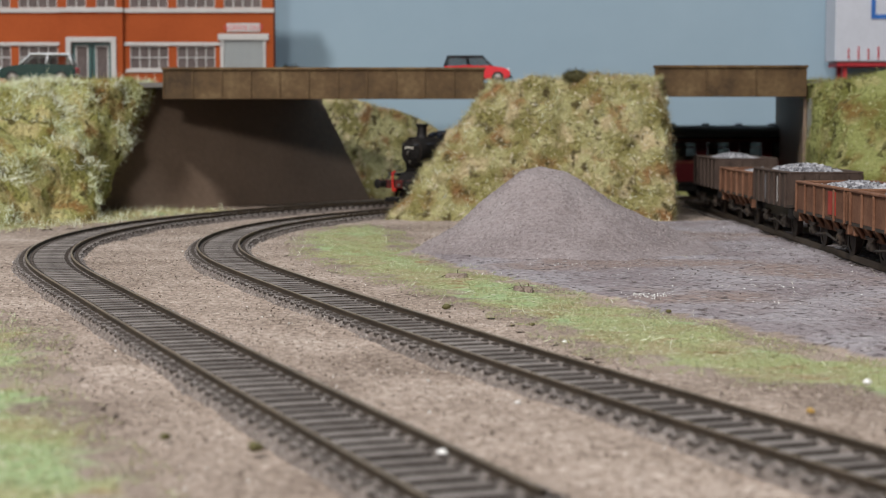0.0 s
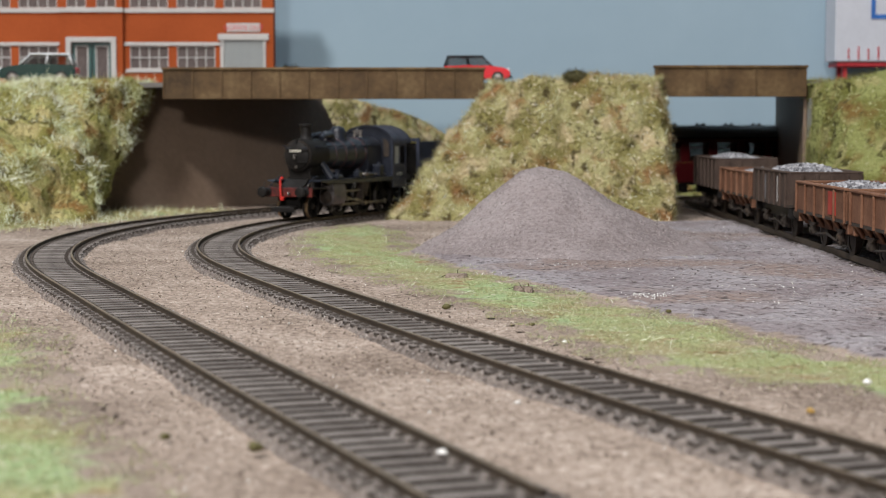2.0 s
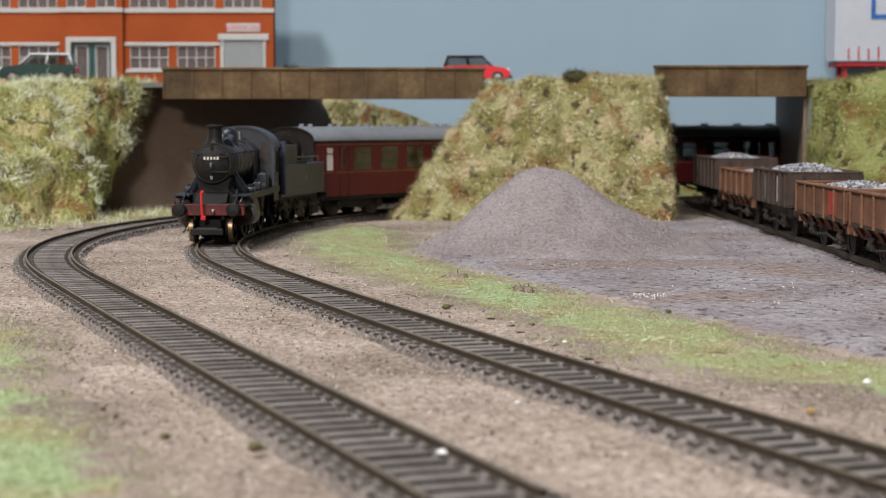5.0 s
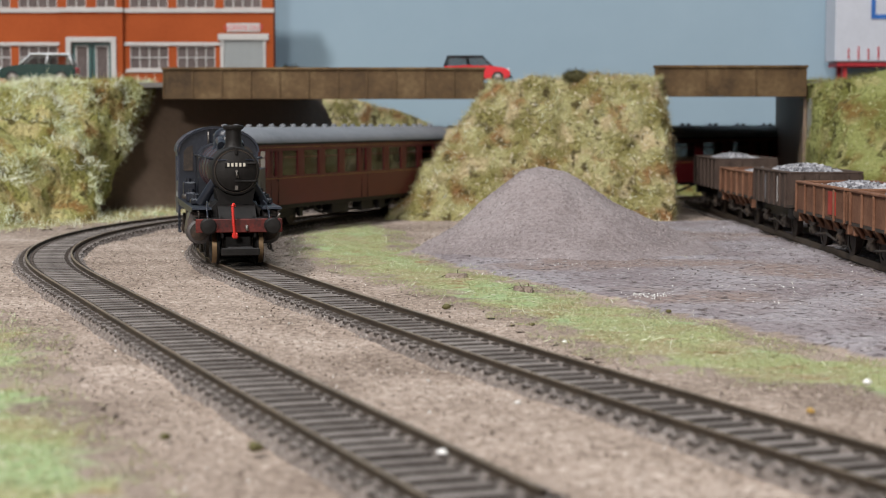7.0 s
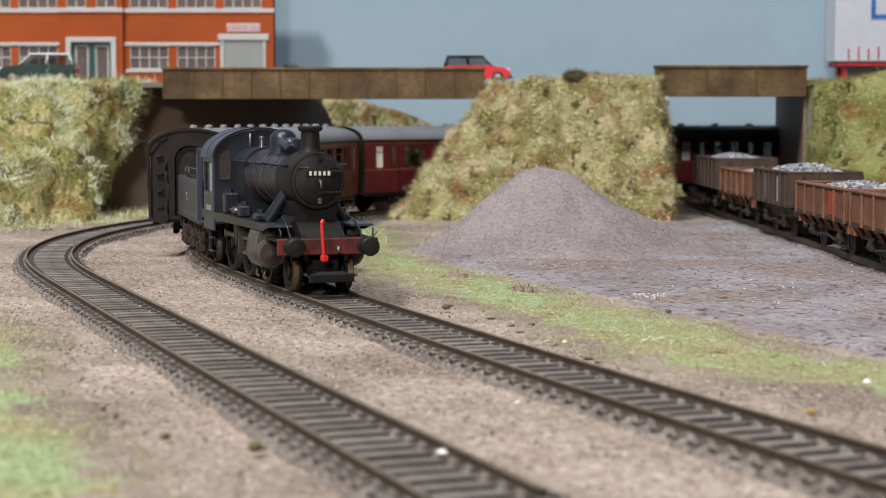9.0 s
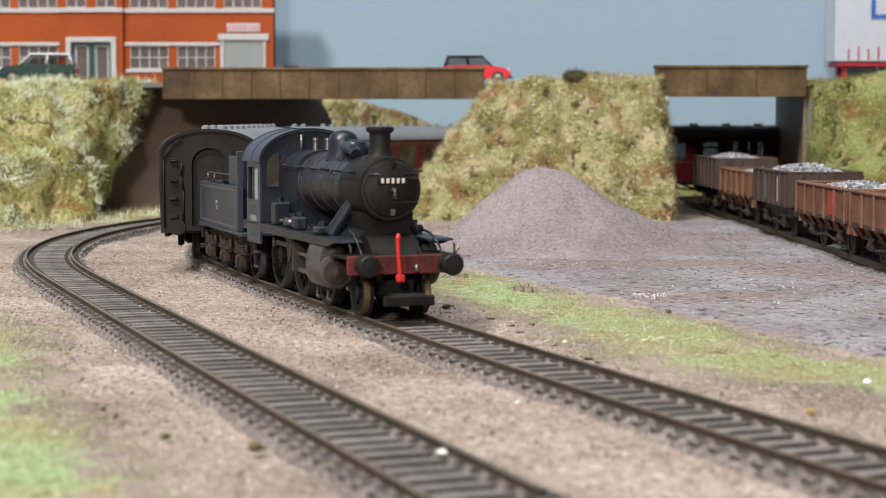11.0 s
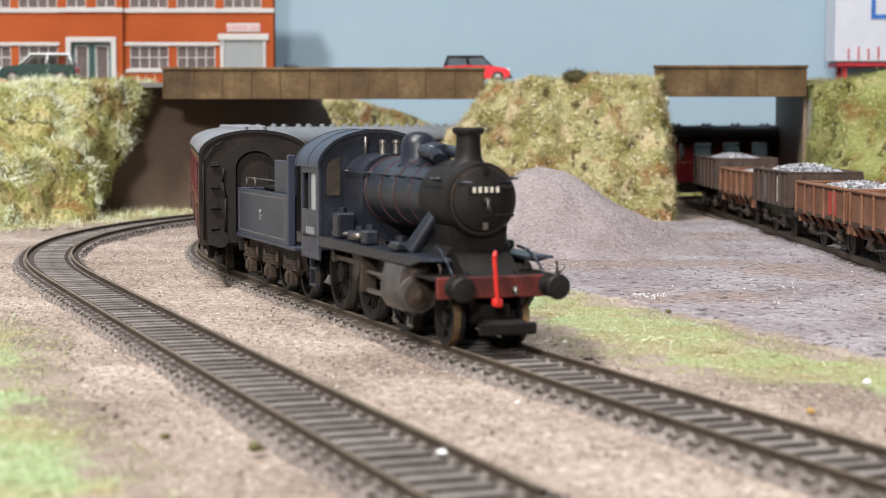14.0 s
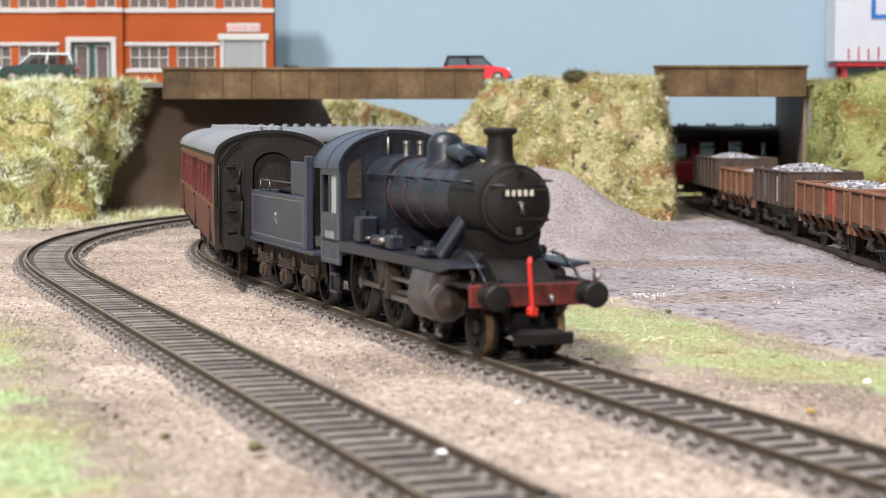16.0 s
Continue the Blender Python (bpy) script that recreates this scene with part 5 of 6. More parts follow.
bm = B()
prism(bm, arch(8.8, 19, 35.4, 41.2, 18), -88, -72, "x", True)
firebox = part("firebox", bm, BLACK, loco, "square-topped firebox")
for y in (-1.8, 1.8):
    bm = B()
    lathe(bm, (-77, y, 40.6), (0, 0, 1), [(0, 1.0), (0.8, 0.8), (3.0, 0.75), (3.2, 1.0), (4.0, 0.9)], 12)
    part("safety_valve", bm, STEEL, loco, "steel safety valve")
bm = B()
tube(bm, (-84.5, -4, 40.0), (-84.5, -4, 45.4), 0.4, n=8)
part("whistle", bm, STEEL, loco)
for sgn in (-1, 1):
    bm = B()
    pts = [(-86, sgn * 9.7, BZ + 4.4), (-60, sgn * 9.6, BZ + 4.6), (-34, sgn * 9.5, BZ + 4.6), (-14, sgn * 9.3, BZ + 4.6)]
    wire(bm, pts, 0.28, 8)
    for x in (-84, -70, -56, -44, -32, -18):
        tube(bm, (x, sgn * 7.2, BZ + 4.1), (x, sgn * 9.9, BZ + 4.6), 0.38, n=8)
    part("handrail", bm, BLACK, loco)
    bm = B()
    tube(bm, (-25.0, sgn * 5.8, 29.0), (-27.5, sgn * 11.2, 19.8), 1.6, 2.0, 16)
    part("steam_pipe", bm, BLACK, loco, "sloping outside steam pipe")
    # running plate, with the front curve down to the beam
    bm = B()
    prism(bm, [(-7.5, 18.9), (-8.5, 19.5), (-110, 19.6), (-110, 18.9)], sgn * 8.8, sgn * 15.6, "y")
    part("running_plate", bm, BLACK, loco)
    bm = B()
    prism(bm, [(-9, 18.9), (-110, 18.9), (-110, 17.0), (-17, 17.4)], sgn * 15.2, sgn * 15.55, "y")
    part("valance", bm, BLACK, loco)
    # boxes on the running plate
    for x0, x1, y0, y1, z1, nm in ((-34, -28, 10.6, 14.6, 21.8, "sand_box"), (-55, -50.5, 11.4, 14.8, 23.2, "lubricator"), (-81, -75.5, 9.6, 14.2, 26.2, "tool_box"), (-70, -60, 9.0, 13.6, 22.2, "feed_pump")):
        bm = B()
        box(bm, x0, x1, sgn * y0, sgn * y1, 19.65, z1, 0.5)
        tube(bm, ((x0 + x1) / 2, sgn * (y1 - 2), z1 - 0.3), ((x0 + x1) / 2, sgn * (y1 - 2), z1 + 1.3), 1.1, n=12)
        part(nm, bm, BLACK, loco)
    bm = B()
    tube(bm, (-57, sgn * 13.4, 21.4), (-58.6, sgn * 15.6, 21.4), 0.9, n=10)
    wire(bm, [(-58, sgn * 14.4, 21.6), (-72, sgn * 12.6, 21.0), (-86, sgn * 12.4, 20.6)], 0.5, 8)
    part("pipework", bm, STEEL, loco)
    # cylinder block
    bm = B()
    lathe(bm, (-34.0, sgn * 12.2, 10.6), (1, 0, 0), [(0, 3.8), (0.6, 4.5), (13.4, 4.5), (13.9, 4.2), (14.1, 3.2), (14.5, 2.9), (14.6, 0.6)], 28)
    lathe(bm, (-34.0, sgn * 11.6, 16.0), (1, 0, 0), [(0, 2.2), (0.4, 2.7), (14.0, 2.7), (14.6, 2.0), (16.0, 1.3)], 20)
    prism(bm, [(sgn * y, z) for y, z in ((8, 18.4), (13.4, 18.2), (15.4, 17.0), (16.2, 14.6), (16.6, 11.6), (16.4, 9.2), (15.2, 7.0), (13.0, 6.0), (10.6, 6.2), (8, 8))], -33.6, -20.6, "x", True)
    cyl = part("cylinder", bm, CYLGRIME, loco, "grimy grey-black outside cylinder")
    bm = B()
    lathe(bm, (-19.6, sgn * 12.2, 10.6), (1, 0, 0), [(0, 3.3), (0.5, 3.2), (0.7, 2.2), (1.2, 0.5)], 24)
    part("cylinder_cover", bm, RUSTGRIME, cyl, "brown cylinder cover")
    for x in (-34, -24):
        bm = B()
        wire(bm, [(x, sgn * 13, 6.0), (x + 1, sgn * 13.6, 3.6), (x + 4, sgn * 13.8, 3.4)], 0.4, 6)
        part("drain_cock", bm, STEEL, cyl)
    bm = B()
    box(bm, -58, -37, sgn * 12.0, sgn * 13.2, 12.6, 13.6, 0.1)
    box(bm, -58, -37, sgn * 12.0, sgn * 13.2, 8.0, 9.0, 0.1)
    part("slide_bar", bm, STEEL, loco)
    bm = B()
    box(bm, -57.5, -55.5, sgn * 10.5, sgn * 14.2, 8, 18.6, 0.2)
    prism(bm, [(-64, 18.6), (-56, 18.6), (-57, 13), (-60, 10)], sgn * 13.6, sgn * 14.4, "y")
    part("slide_bar_bracket", bm, GRIME, loco)
    # front platform steps and bracing
    bm = B()
    wire(bm, [(-1.5, sgn * 10.6, 15.8), (-5.0, sgn * 10.6, 18.4), (-10.0, sgn * 10.2, 20.8), (-15.0, sgn * 9.8, 21.4)], 0.35, 6)
    part("front_stay", bm, BLACK, loco)
    bm = B()
    wire(bm, [(-1.5, sgn * 13.6, 15.9), (-1.5, sgn * 13.6, 18.2), (-2.3, sgn * 13.8, 18.6)], 0.3, 8)
    part("lamp_iron", bm, GRIME, loco)
    bm = B()
    box(bm, -98, -92, sgn * 14.2, sgn * 15.4, 6.0, 6.6, 0.1)
    box(bm, -98, -92, sgn * 14.2, sgn * 15.4, 10.4, 11.0, 0.1)
    box(bm, -98.5, -97.8, sgn * 14.2, sgn * 15.2, 6.0, 18.6, 0.1)
    part("cab_step", bm, BLACK, loco)
# smokebox saddle and frames
bm = B()
prism(bm, [(-8.5, 15), (8.5, 15), (8.5, 19), (6.0, 21.5), (7.0, 26), (-7.0, 26), (-6.0, 21.5), (-8.5, 19)], -30, -14, "x")
part("saddle", bm, SOOT, loco)
bm = B()
for sgn in (-1, 1):
    prism(bm, [(-2, 9.5), (-2, 15.5), (-14, 18.5), (-110, 18.5), (-110, 8), (-98, 5), (-36, 5), (-22, 8)], sgn * 5.2, sgn * 6.0, "y")
box(bm, -108, -20, -5, 5, 9, 18.4)
part("main_frame", bm, SOOT, loco)
bm = B()
box(bm, -16, -1.5, -14.6, 14.6, 15.0, 15.9, 0.1)
prism(bm, [(-5.5, 15.9), (-13.5, 15.9), (-13.8, 20.4), (-11, 19.8)], -6.5, 6.5, "y")
part("front_platform", bm, SOOT, loco, "sooty black front platform")
bm = B()
box(bm, -1.4, 0, -14.8, 14.8, 11.3, 16.0, 0.25)
beam = part("buffer_beam", bm, BEAMRED, loco, "faded red buffer beam")
for sgn in (-1, 1):
    bm = B()
    lathe(bm, (0, sgn * 10.9, 13.8), (1, 0, 0), [(0, 2.5), (0.5, 2.5), (0.7, 1.9), (3.0, 1.7), (3.1, 1.0), (4.6, 1.0)], 20)
    buf = part("buffer", bm, SOOT, loco, "black sprung buffer")
    bm = B()
    lathe(bm, (4.6, sgn * 10.9, 13.8), (1, 0, 0), [(0, 1.2), (0.2, 2.7), (0.8, 2.8), (1.3, 2.3), (1.5, 0.5)], 28)
    part("buffer_head", bm, SOOT, buf)
    bm = B()
    lathe(bm, (0.0, sgn * 10.9, 13.8), (1, 0, 0), [(0, 2.7), (0.25, 2.7), (0.3, 2.4)], 4)
    part("base_plate", bm, BEAMRED, buf)
bm = B()
wire(bm, [(0.6, -1.6, 10.2), (2.0, -1.8, 10.4), (2.0, -2.2, 15.0), (1.6, -2.4, 20.2), (0.9, -2.0, 21.2), (0.3, -1.6, 20.4)], 0.5, 10)
box(bm, 0.1, 2.4, -2.6, -0.6, 9.4, 11.4, 0.4)
part("vacuum_pipe", bm, HOOKRED, loco, "bright red upright pipe")
bm = B()
wire(bm, [(0.4, 2.4, 12.6), (2.0, 2.4, 13.6), (2.2, 2.4, 12.0)], 0.5, 8)
wire(bm, [(0.4, 12.6, 15.6), (1.6, 13.8, 17.8)], 0.35, 8)
part("draw_hook", bm, STEEL, loco)
bm = B()
box(bm, -4, 3.5, -4.6, 4.6, 4.6, 6.6, 0.4)
box(bm, 2.6, 4.0, -6.6, 6.6, 3.6, 6.2, 0.3)
box(bm, -12, -3.8, -2.2, 2.2, 4.8, 6.4, 0.2)
part("front_coupling", bm, SOOT, loco, "black wide front coupling")
bm = B()
box(bm, -18, -6, -4.6, 4.6, 5.2, 9.8, 0.5)
part("pony_truck", bm, SOOT, loco)
# cab
for sgn in (-1, 1):
    bm = B()
    box(bm, -91, -88.4, sgn * 15.0, sgn * 15.6, 13.4, 37.6)
    box(bm, -96.9, -91.05, sgn * 15.0, sgn * 15.6, 13.4, 26.2)
    box(bm, -105, -96.95, sgn * 15.0, sgn * 15.6, 13.4, 26.2)
    box(bm, -105, -91.05, sgn * 15.0, sgn * 15.6, 35.8, 37.6)
    box(bm, -105, -104, sgn * 15.0, sgn * 15.6, 26.25, 35.75)
    cs = part("cab_side", bm, COOLGREYBLACK, loco, "grey-black cab side sheet")
    bm = B()
    box(bm, -97.2, -96.2, sgn * 14.9, sgn * 15.75, 26.2, 35.8)
    part("window_bar", bm, COOLGREYBLACK, cs)
    bm = B()
    box(bm, -96.2, -91, sgn * 15.2, sgn * 15.3, 26.25, 35.75)
    part("cab_window", bm, SHUTTER, cs, "pale cab side window")
    for i in range(5):
        bm = B()
        x = -93.4 - i * 1.65
        box(bm, x - 0.35, x + 0.35, sgn * 15.6, sgn * 15.68, 19.8, 21.6)
        part("numeral_bar", bm, SHUTTER, cs, "faint cream bar")
    bm = B()
    for x0, x1, z0, z1 in ((-104, -89.5, 14.4, 14.6), (-104, -89.5, 25, 25.2), (-104, -103.8, 14.7, 24.95), (-89.7, -89.5, 14.7, 24.95)):
        box(bm, x0, x1, sgn * 15.6, sgn * 15.66, z0, z1)
    part("lining", bm, FAINT, cs, "thin pale lining")
bm = B()
facade_z = [(-15.0, 19.7), (15.0, 19.7)] + [(15.0 * math.cos(a), 37.5 + 8.9 * math.sin(a)) for a in np.linspace(0, math.pi, 18)]
prism(bm, facade_z, -89.4, -88.6, "x")
front = part("cab_front", bm, BLACK, loco, "black cab front with spectacle windows")
for sgn in (-1, 1):
    bm = B()
    prism(bm, [(sgn * 9.8, 30.2), (sgn * 13.4, 30.2), (sgn * 13.4, 37.5), (sgn * 11.8, 39.4), (sgn * 9.8, 40.0)], -88.6, -88.3, "x")
    part("spectacle", bm, GRIME, front, "brownish spectacle glass")
bm = B()
outer = [(16.0 * math.cos(a), 37.4 + 9.8 * math.sin(a)) for a in np.linspace(0, math.pi, 22)]
inner = [(15.4 * math.cos(a), 37.4 + 9.1 * math.sin(a)) for a in np.linspace(math.pi, 0, 22)]
prism(bm, outer + inner, -110, -87.6, "x", True)
roof = part("cab_roof", bm, COOLGREYBLACK, loco, "arched grey-black cab roof")
for x in (-88, -98, -109):
    bm = B()
    o2 = [(16.1 * math.cos(a), 37.4 + 9.95 * math.sin(a)) for a in np.linspace(0.05, math.pi - 0.05, 22)]
    i2 = [(15.9 * math.cos(a), 37.4 + 9.7 * math.sin(a)) for a in np.linspace(math.pi - 0.05, 0.05, 22)]
    prism(bm, o2 + i2, x, x + 0.6, "x", True)
    part("roof_rib", bm, BLACK, roof)
bm = B()
box(bm, -110, -89.5, -14.8, 14.8, 18.7, 20.0)
part("cab_floor", bm, SOOT, loco)
LOCO_WHEELS = []
for i, x in enumerate(AXLES):
    for sgn in (-1, 1):
        if i == 0:
            LOCO_WHEELS.append((wheel_part(loco, (x, sgn * 7.7, 6.1), 6.1, 10, 0.5, sgn < 0, BRASS), (x, sgn * 7.7, 6.1), 6.1))
        else:
            LOCO_WHEELS.append((wheel_part(loco, (x, sgn * 7.7, 9.9), 9.9, 15, 0.55, sgn < 0, STEEL, throw=4.2), (x, sgn * 7.7, 9.9), 9.9))
RODS = []
for sgn in (-1, 1):
    bm = B()
    box(bm, AXLES[3], AXLES[1], -0.4, 0.4, -0.7, 0.7, 0.15)
    for x in AXLES[1:]:
        tube(bm, (x, -0.6, 0), (x, 0.6, 0), 1.5, n=14)
    RODS.append((part("coupling_rod", bm, STEEL, loco, "steel coupling rod"), sgn))
CONRODS = []
for sgn in (-1, 1):
    bm = B()
    box(bm, -27, 0, -0.4, 0.4, -0.55, 0.55, 0.15)
    tube(bm, (-27, -0.6, 0), (-27, 0.6, 0), 1.4, n=14)
    tube(bm, (0, -0.9, 0), (0, 0.9, 0), 1.5, n=10)
    CONRODS.append((part("connecting_rod", bm, STEEL, loco, "steel connecting rod"), sgn))

# ---- tender: x = 0 at its front ----
tender = thing("tender", "weathered grey-black tender with narrow coal bunker", "tender")
bm = B()
box(bm, -64, 0, -15.4, 15.4, 12.4, 13.4, 0.15)
part("tender_frame_plate", bm, COOLGREYBLACK, tender)
for sgn in (-1, 1):
    bm = B()
    box(bm, -63.2, -8, sgn * 14.4, sgn * 15.2, 13.4, 27.4, 0.15)
    ts = part("tank_side", bm, COOLGREYBLACK, tender, "grey-black tank side with faint emblem")
    bm = B()
    for x0, x1, z0, z1 in ((-61.5, -9.5, 14.6, 14.85), (-61.5, -9.5, 26.0, 26.25), (-61.5, -61.25, 14.9, 25.95), (-9.75, -9.5, 14.9, 25.95)):
        box(bm, x0, x1, sgn * 15.2, sgn * 15.26, z0, z1)
    part("lining", bm, FAINT, ts, "thin pale lining")
    bm = B()
    for k in range(6):
        a = k * math.pi / 3
        tube(bm, (-36, sgn * 15.25, 20.2), (-36 + 1.7 * math.cos(a), sgn * 15.25, 20.2 + 1.9 * math.sin(a)), 0.28, n=5)
    part("emblem", bm, FAINT, ts, "faint pale emblem")
    bm = B()
    box(bm, -30, -8.2, sgn * 11.9, sgn * 12.6, 26.7, 36.6, 0.2)
    part("bunker_side", bm, COOLGREYBLACK, tender)
    bm = B()
    wire(bm, [(-62, sgn * 12.5, 27.4), (-62, sgn * 12.5, 30.4), (-52, sgn * 12.5, 30.4), (-52, sgn * 12.5, 27.4)], 0.3, 8)
    wire(bm, [(-52, sgn * 12.5, 30.4), (-24, sgn * 11.5, 30.4)], 0.25, 8)
    part("tank_rail", bm, STEEL, tender)
    bm = B()
    box(bm, -8, -6.4, sgn * 13.2, sgn * 15.2, 13.4, 38.5, 0.2)
    part("cab_pillar", bm, COOLGREYBLACK, tender)
    bm = B()
    prism(bm, [(-62, 14.0), (-2, 14.0), (-2, 8.6), (-8, 6.2), (-14, 8.2), (-27, 8.2), (-32, 6.2), (-37, 8.2), (-50, 8.2), (-55, 6.2), (-62, 8)], sgn * 11.2, sgn * 12.0, "y")
    part("side_frame", bm, RUSTGRIME, tender, "rusty brown side frame")
    for x in (-9.5, -31.5, -53.5):
        bm = B()
        box(bm, x - 2.2, x + 2.2, sgn * 12, sgn * 14.6, 3.6, 8.0, 0.5)
        box(bm, x - 1.4, x + 1.4, sgn * 14.5, sgn * 15.2, 4.4, 7.2, 0.3)
        ab = part("axlebox", bm, RUSTGRIME, tender)
        bm = B()
        for k in range(4):
            box(bm, x - 7.2 + k * 1.3, x + 7.2 - k * 1.3, sgn * 12.4, sgn * 14.2, 8.1 + k * 0.7, 8.7 + k * 0.7, 0.1)
        part("leaf_spring", bm, RUSTGRIME, ab)
        for e in (-1, 1):
            bm = B()
            tube(bm, (x + e * 6.8, sgn * 13.3, 7.4), (x + e * 6.8, sgn * 13.3, 12.3), 0.6, n=8)
            part("spring_hanger", bm, RUSTGRIME, ab)
bm = B()
box(bm, -62.9, -8, -14.3, 14.3, 13.5, 26.6)
part("tank_top", bm, SOOT, tender)
bm = B()
prism(bm, [(-29.8, 26.6), (-8.2, 26.6), (-8.2, 35.6), (-29.8, 35.2)], -11.85, 11.85, "y")
part("bunker_front", bm, SOOT, tender)
bm = B()
prism(bm, [(-13.6, 38.3), (13.6, 38.3), (15.0, 36.6), (-15.0, 36.6)], -8, -6.5, "x")
part("cab_lintel", bm, COOLGREYBLACK, tender)
bm = B()
box(bm, -63.8, -62.9, -14.6, 14.6, 13.4, 27.4, 0.2)
part("tank_rear", bm, COOLGREYBLACK, tender)
bm = B()
box(bm, -60, -24, -8, 8, 26.6, 28.2, 0.6)
part("coal_load", bm, SOOT, tender, "black coal")
bm = B()
box(bm, -62, -2, -6, 6, 7, 12.3)
box(bm, -65, -63, -14.5, 14.5, 9.4, 12.8, 0.2)
part("underframe", bm, SOOT, tender)
for sgn in (-1, 1):
    bm = B()
    lathe(bm, (-65, sgn * 11.3, 13.0), (-1, 0, 0), [(0, 1.8), (2.4, 1.6), (2.5, 1.0), (4, 1.0), (4.1, 3.0), (4.8, 3.0), (5.0, 2)], 16)
    part("buffer", bm, SOOT, tender)
TENDER_WHEELS = []
for x in (-9.5, -31.5, -53.5):
    for sgn in (-1, 1):
        TENDER_WHEELS.append((wheel_part(tender, (x, sgn * 7.7, 7.6), 7.6, 12, 0.5, sgn < 0), (x, sgn * 7.7, 7.6), 7.6))

for o in tender.children_recursive:
    if o.name.split(".")[0] not in ("wheel", "tyre", "tread", "spoke"):
        raised = 0.0 if o.name.split(".")[0] in ("side_frame", "axlebox", "leaf_spring", "spring_hanger", "underframe", "buffer") else 1.6 * MM
        o.data.transform(Matrix.Translation((0, 0, raised)) @ Matrix.Diagonal((1.12, 1, 1, 1)))
TENDER_WHEELS = [(w, (at[0] * 1.12, at[1], at[2]), r) for w, at, r in TENDER_WHEELS]

# ---- coaches: x = 0 at the leading end ----
CL = 266.0
WINDOWS = [(9, 15.5, 1), (21, 25.5, 0), (31, 48, 0), (54, 71, 0), (77, 94, 0), (100, 117, 0), (122, 127, 0), (133, 150, 0), (156, 173, 0), (179, 196, 0), (202, 219, 0), (224.5, 229.5, 0), (235, 240, 0), (250, 256.5, 1)]


def side_y(z):
    return 17.9 - 0.0022 * (z - 24) ** 2


def coach():
    c = thing("railway_coach", "maroon passenger coach with grey roof and black ends", "coach", "passenger coaches")
    for sgn in (-1, 1):
        def panel(bm, x0, x1, z0, z1):
            zs = np.linspace(z0, z1, 4)
            out = [(sgn * side_y(z), z) for z in zs] + [(sgn * (side_y(z) - 1.0), z) for z in zs[::-1]]
            prism(bm, out, -x0, -x1, "x")
        bm = B()
        panel(bm, 0.8, CL - 0.8, 10.6, 23.6)
        panel(bm, 0.8, CL - 0.8, 36.2, 38.6)
        edge = 0.8
        for a, b, wht in WINDOWS + [(CL - 0.8, 0, 0)]:
            panel(bm, edge, a, 23.62, 36.18)
            edge = b
        side = part("side", bm, MAROON, c, "maroon side with yellow lining")
        for a, b, wht in WINDOWS:
            bm = B()
            box(bm, -a, -b, sgn * 17.0, sgn * 17.15, 23.7, 36.1)
            pane = part("window", bm, FROST if wht else GLASS, side, "white obscured window" if wht else "clear window")
            pane.visible_shadow = bool(wht)
            bm = B()
            for x0, x1, z0, z1 in ((a, a + 0.5, 23.6, 36.2), (b - 0.5, b, 23.6, 36.2), (a + 0.5, b - 0.5, 35.7, 36.2), (a + 0.5, b - 0.5, 23.6, 24.1)):
                box(bm, -x0, -x1, sgn * 17.0, sgn * 17.75, z0, z1)
            if b - a > 10 or wht:
                box(bm, -a - 0.5, -b + 0.5, sgn * 17.2, sgn * 17.5, 32.4, 32.8)
            part("window_frame", bm, MAROON, pane)
        for z in (23.0, 37.3):
            bm = B()
            box(bm, -1, -CL + 1, sgn * (side_y(z) - 0.3), sgn * (side_y(z) + 0.06), z - 0.08, z + 0.08)
            part("lining", bm, LACE, side, "thin yellow lining")
        for a in (19.6, 120.8, 223.4):
            bm = B()
            for x in (a, a + 7.4):
                box(bm, -x - 0.1, -x + 0.1, sgn * 17.5, sgn * 17.95, 11, 36)
            tube(bm, (-a - 6.6, sgn * 17.8, 22.0), (-a - 6.6, sgn * 18.3, 22.0), 0.5, n=8)
            part("door_edge", bm, SOOT, side)
        bm = B()
        prism(bm, [(sgn * 17.2, 38.5), (sgn * 18.0, 38.5), (sgn * 18.0, 39.3), (sgn * 17.2, 39.6)], 0, -CL, "x")
        part("gutter", bm, SOOT, c)
        bm = B()
        box(bm, -2, -CL + 2, sgn * 15.2, sgn * 16.6, 8.6, 10.6, 0.2)
        part("solebar", bm, SOOT, c)
    bm = B()
    prism(bm, [(17.8 * math.cos(a), 38.9 + 7.7 * math.sin(a) ** 0.9) for a in np.linspace(0, math.pi, 25)], 0, -CL, "x", True)
    roof = part("roof", bm, ROOF, c, "curved grey roof")
    vent = None
    for i in range(11):
        for y in (-3.0, 3.0):
            if vent is None:
                bm = B()
                lathe(bm, (0, 0, 0), (0, 0, 1), [(0, 1.7), (0.6, 1.6), (1.3, 1.5), (1.7, 0.9), (1.8, 0.2)], 12)
                vent = part("roof_vent", bm, ROOF, roof)
                ob = vent
            else:
                ob = new("roof_vent", vent.data)
                ob.parent = roof
            ob.location = ((-14 - i * 23.6) * MM, y * MM, 46.2 * MM)
    for e, x in ((1, 0.0), (-1, -CL)):
        bm = B()
        prism(bm, [(-17.6, 10), (17.6, 10), (17.9, 24), (17.4, 38.7)] + [(17.5 * math.cos(a), 38.9 + 7.5 * math.sin(a)) for a in np.linspace(0.05, math.pi - 0.05, 20)] + [(-17.4, 38.7), (-17.9, 24)], x - e * 0.9, x + e * 0.05, "x")
        end = part("end", bm, ENDBROWN, c, "sooty brown-black coach end")
        bm = B()
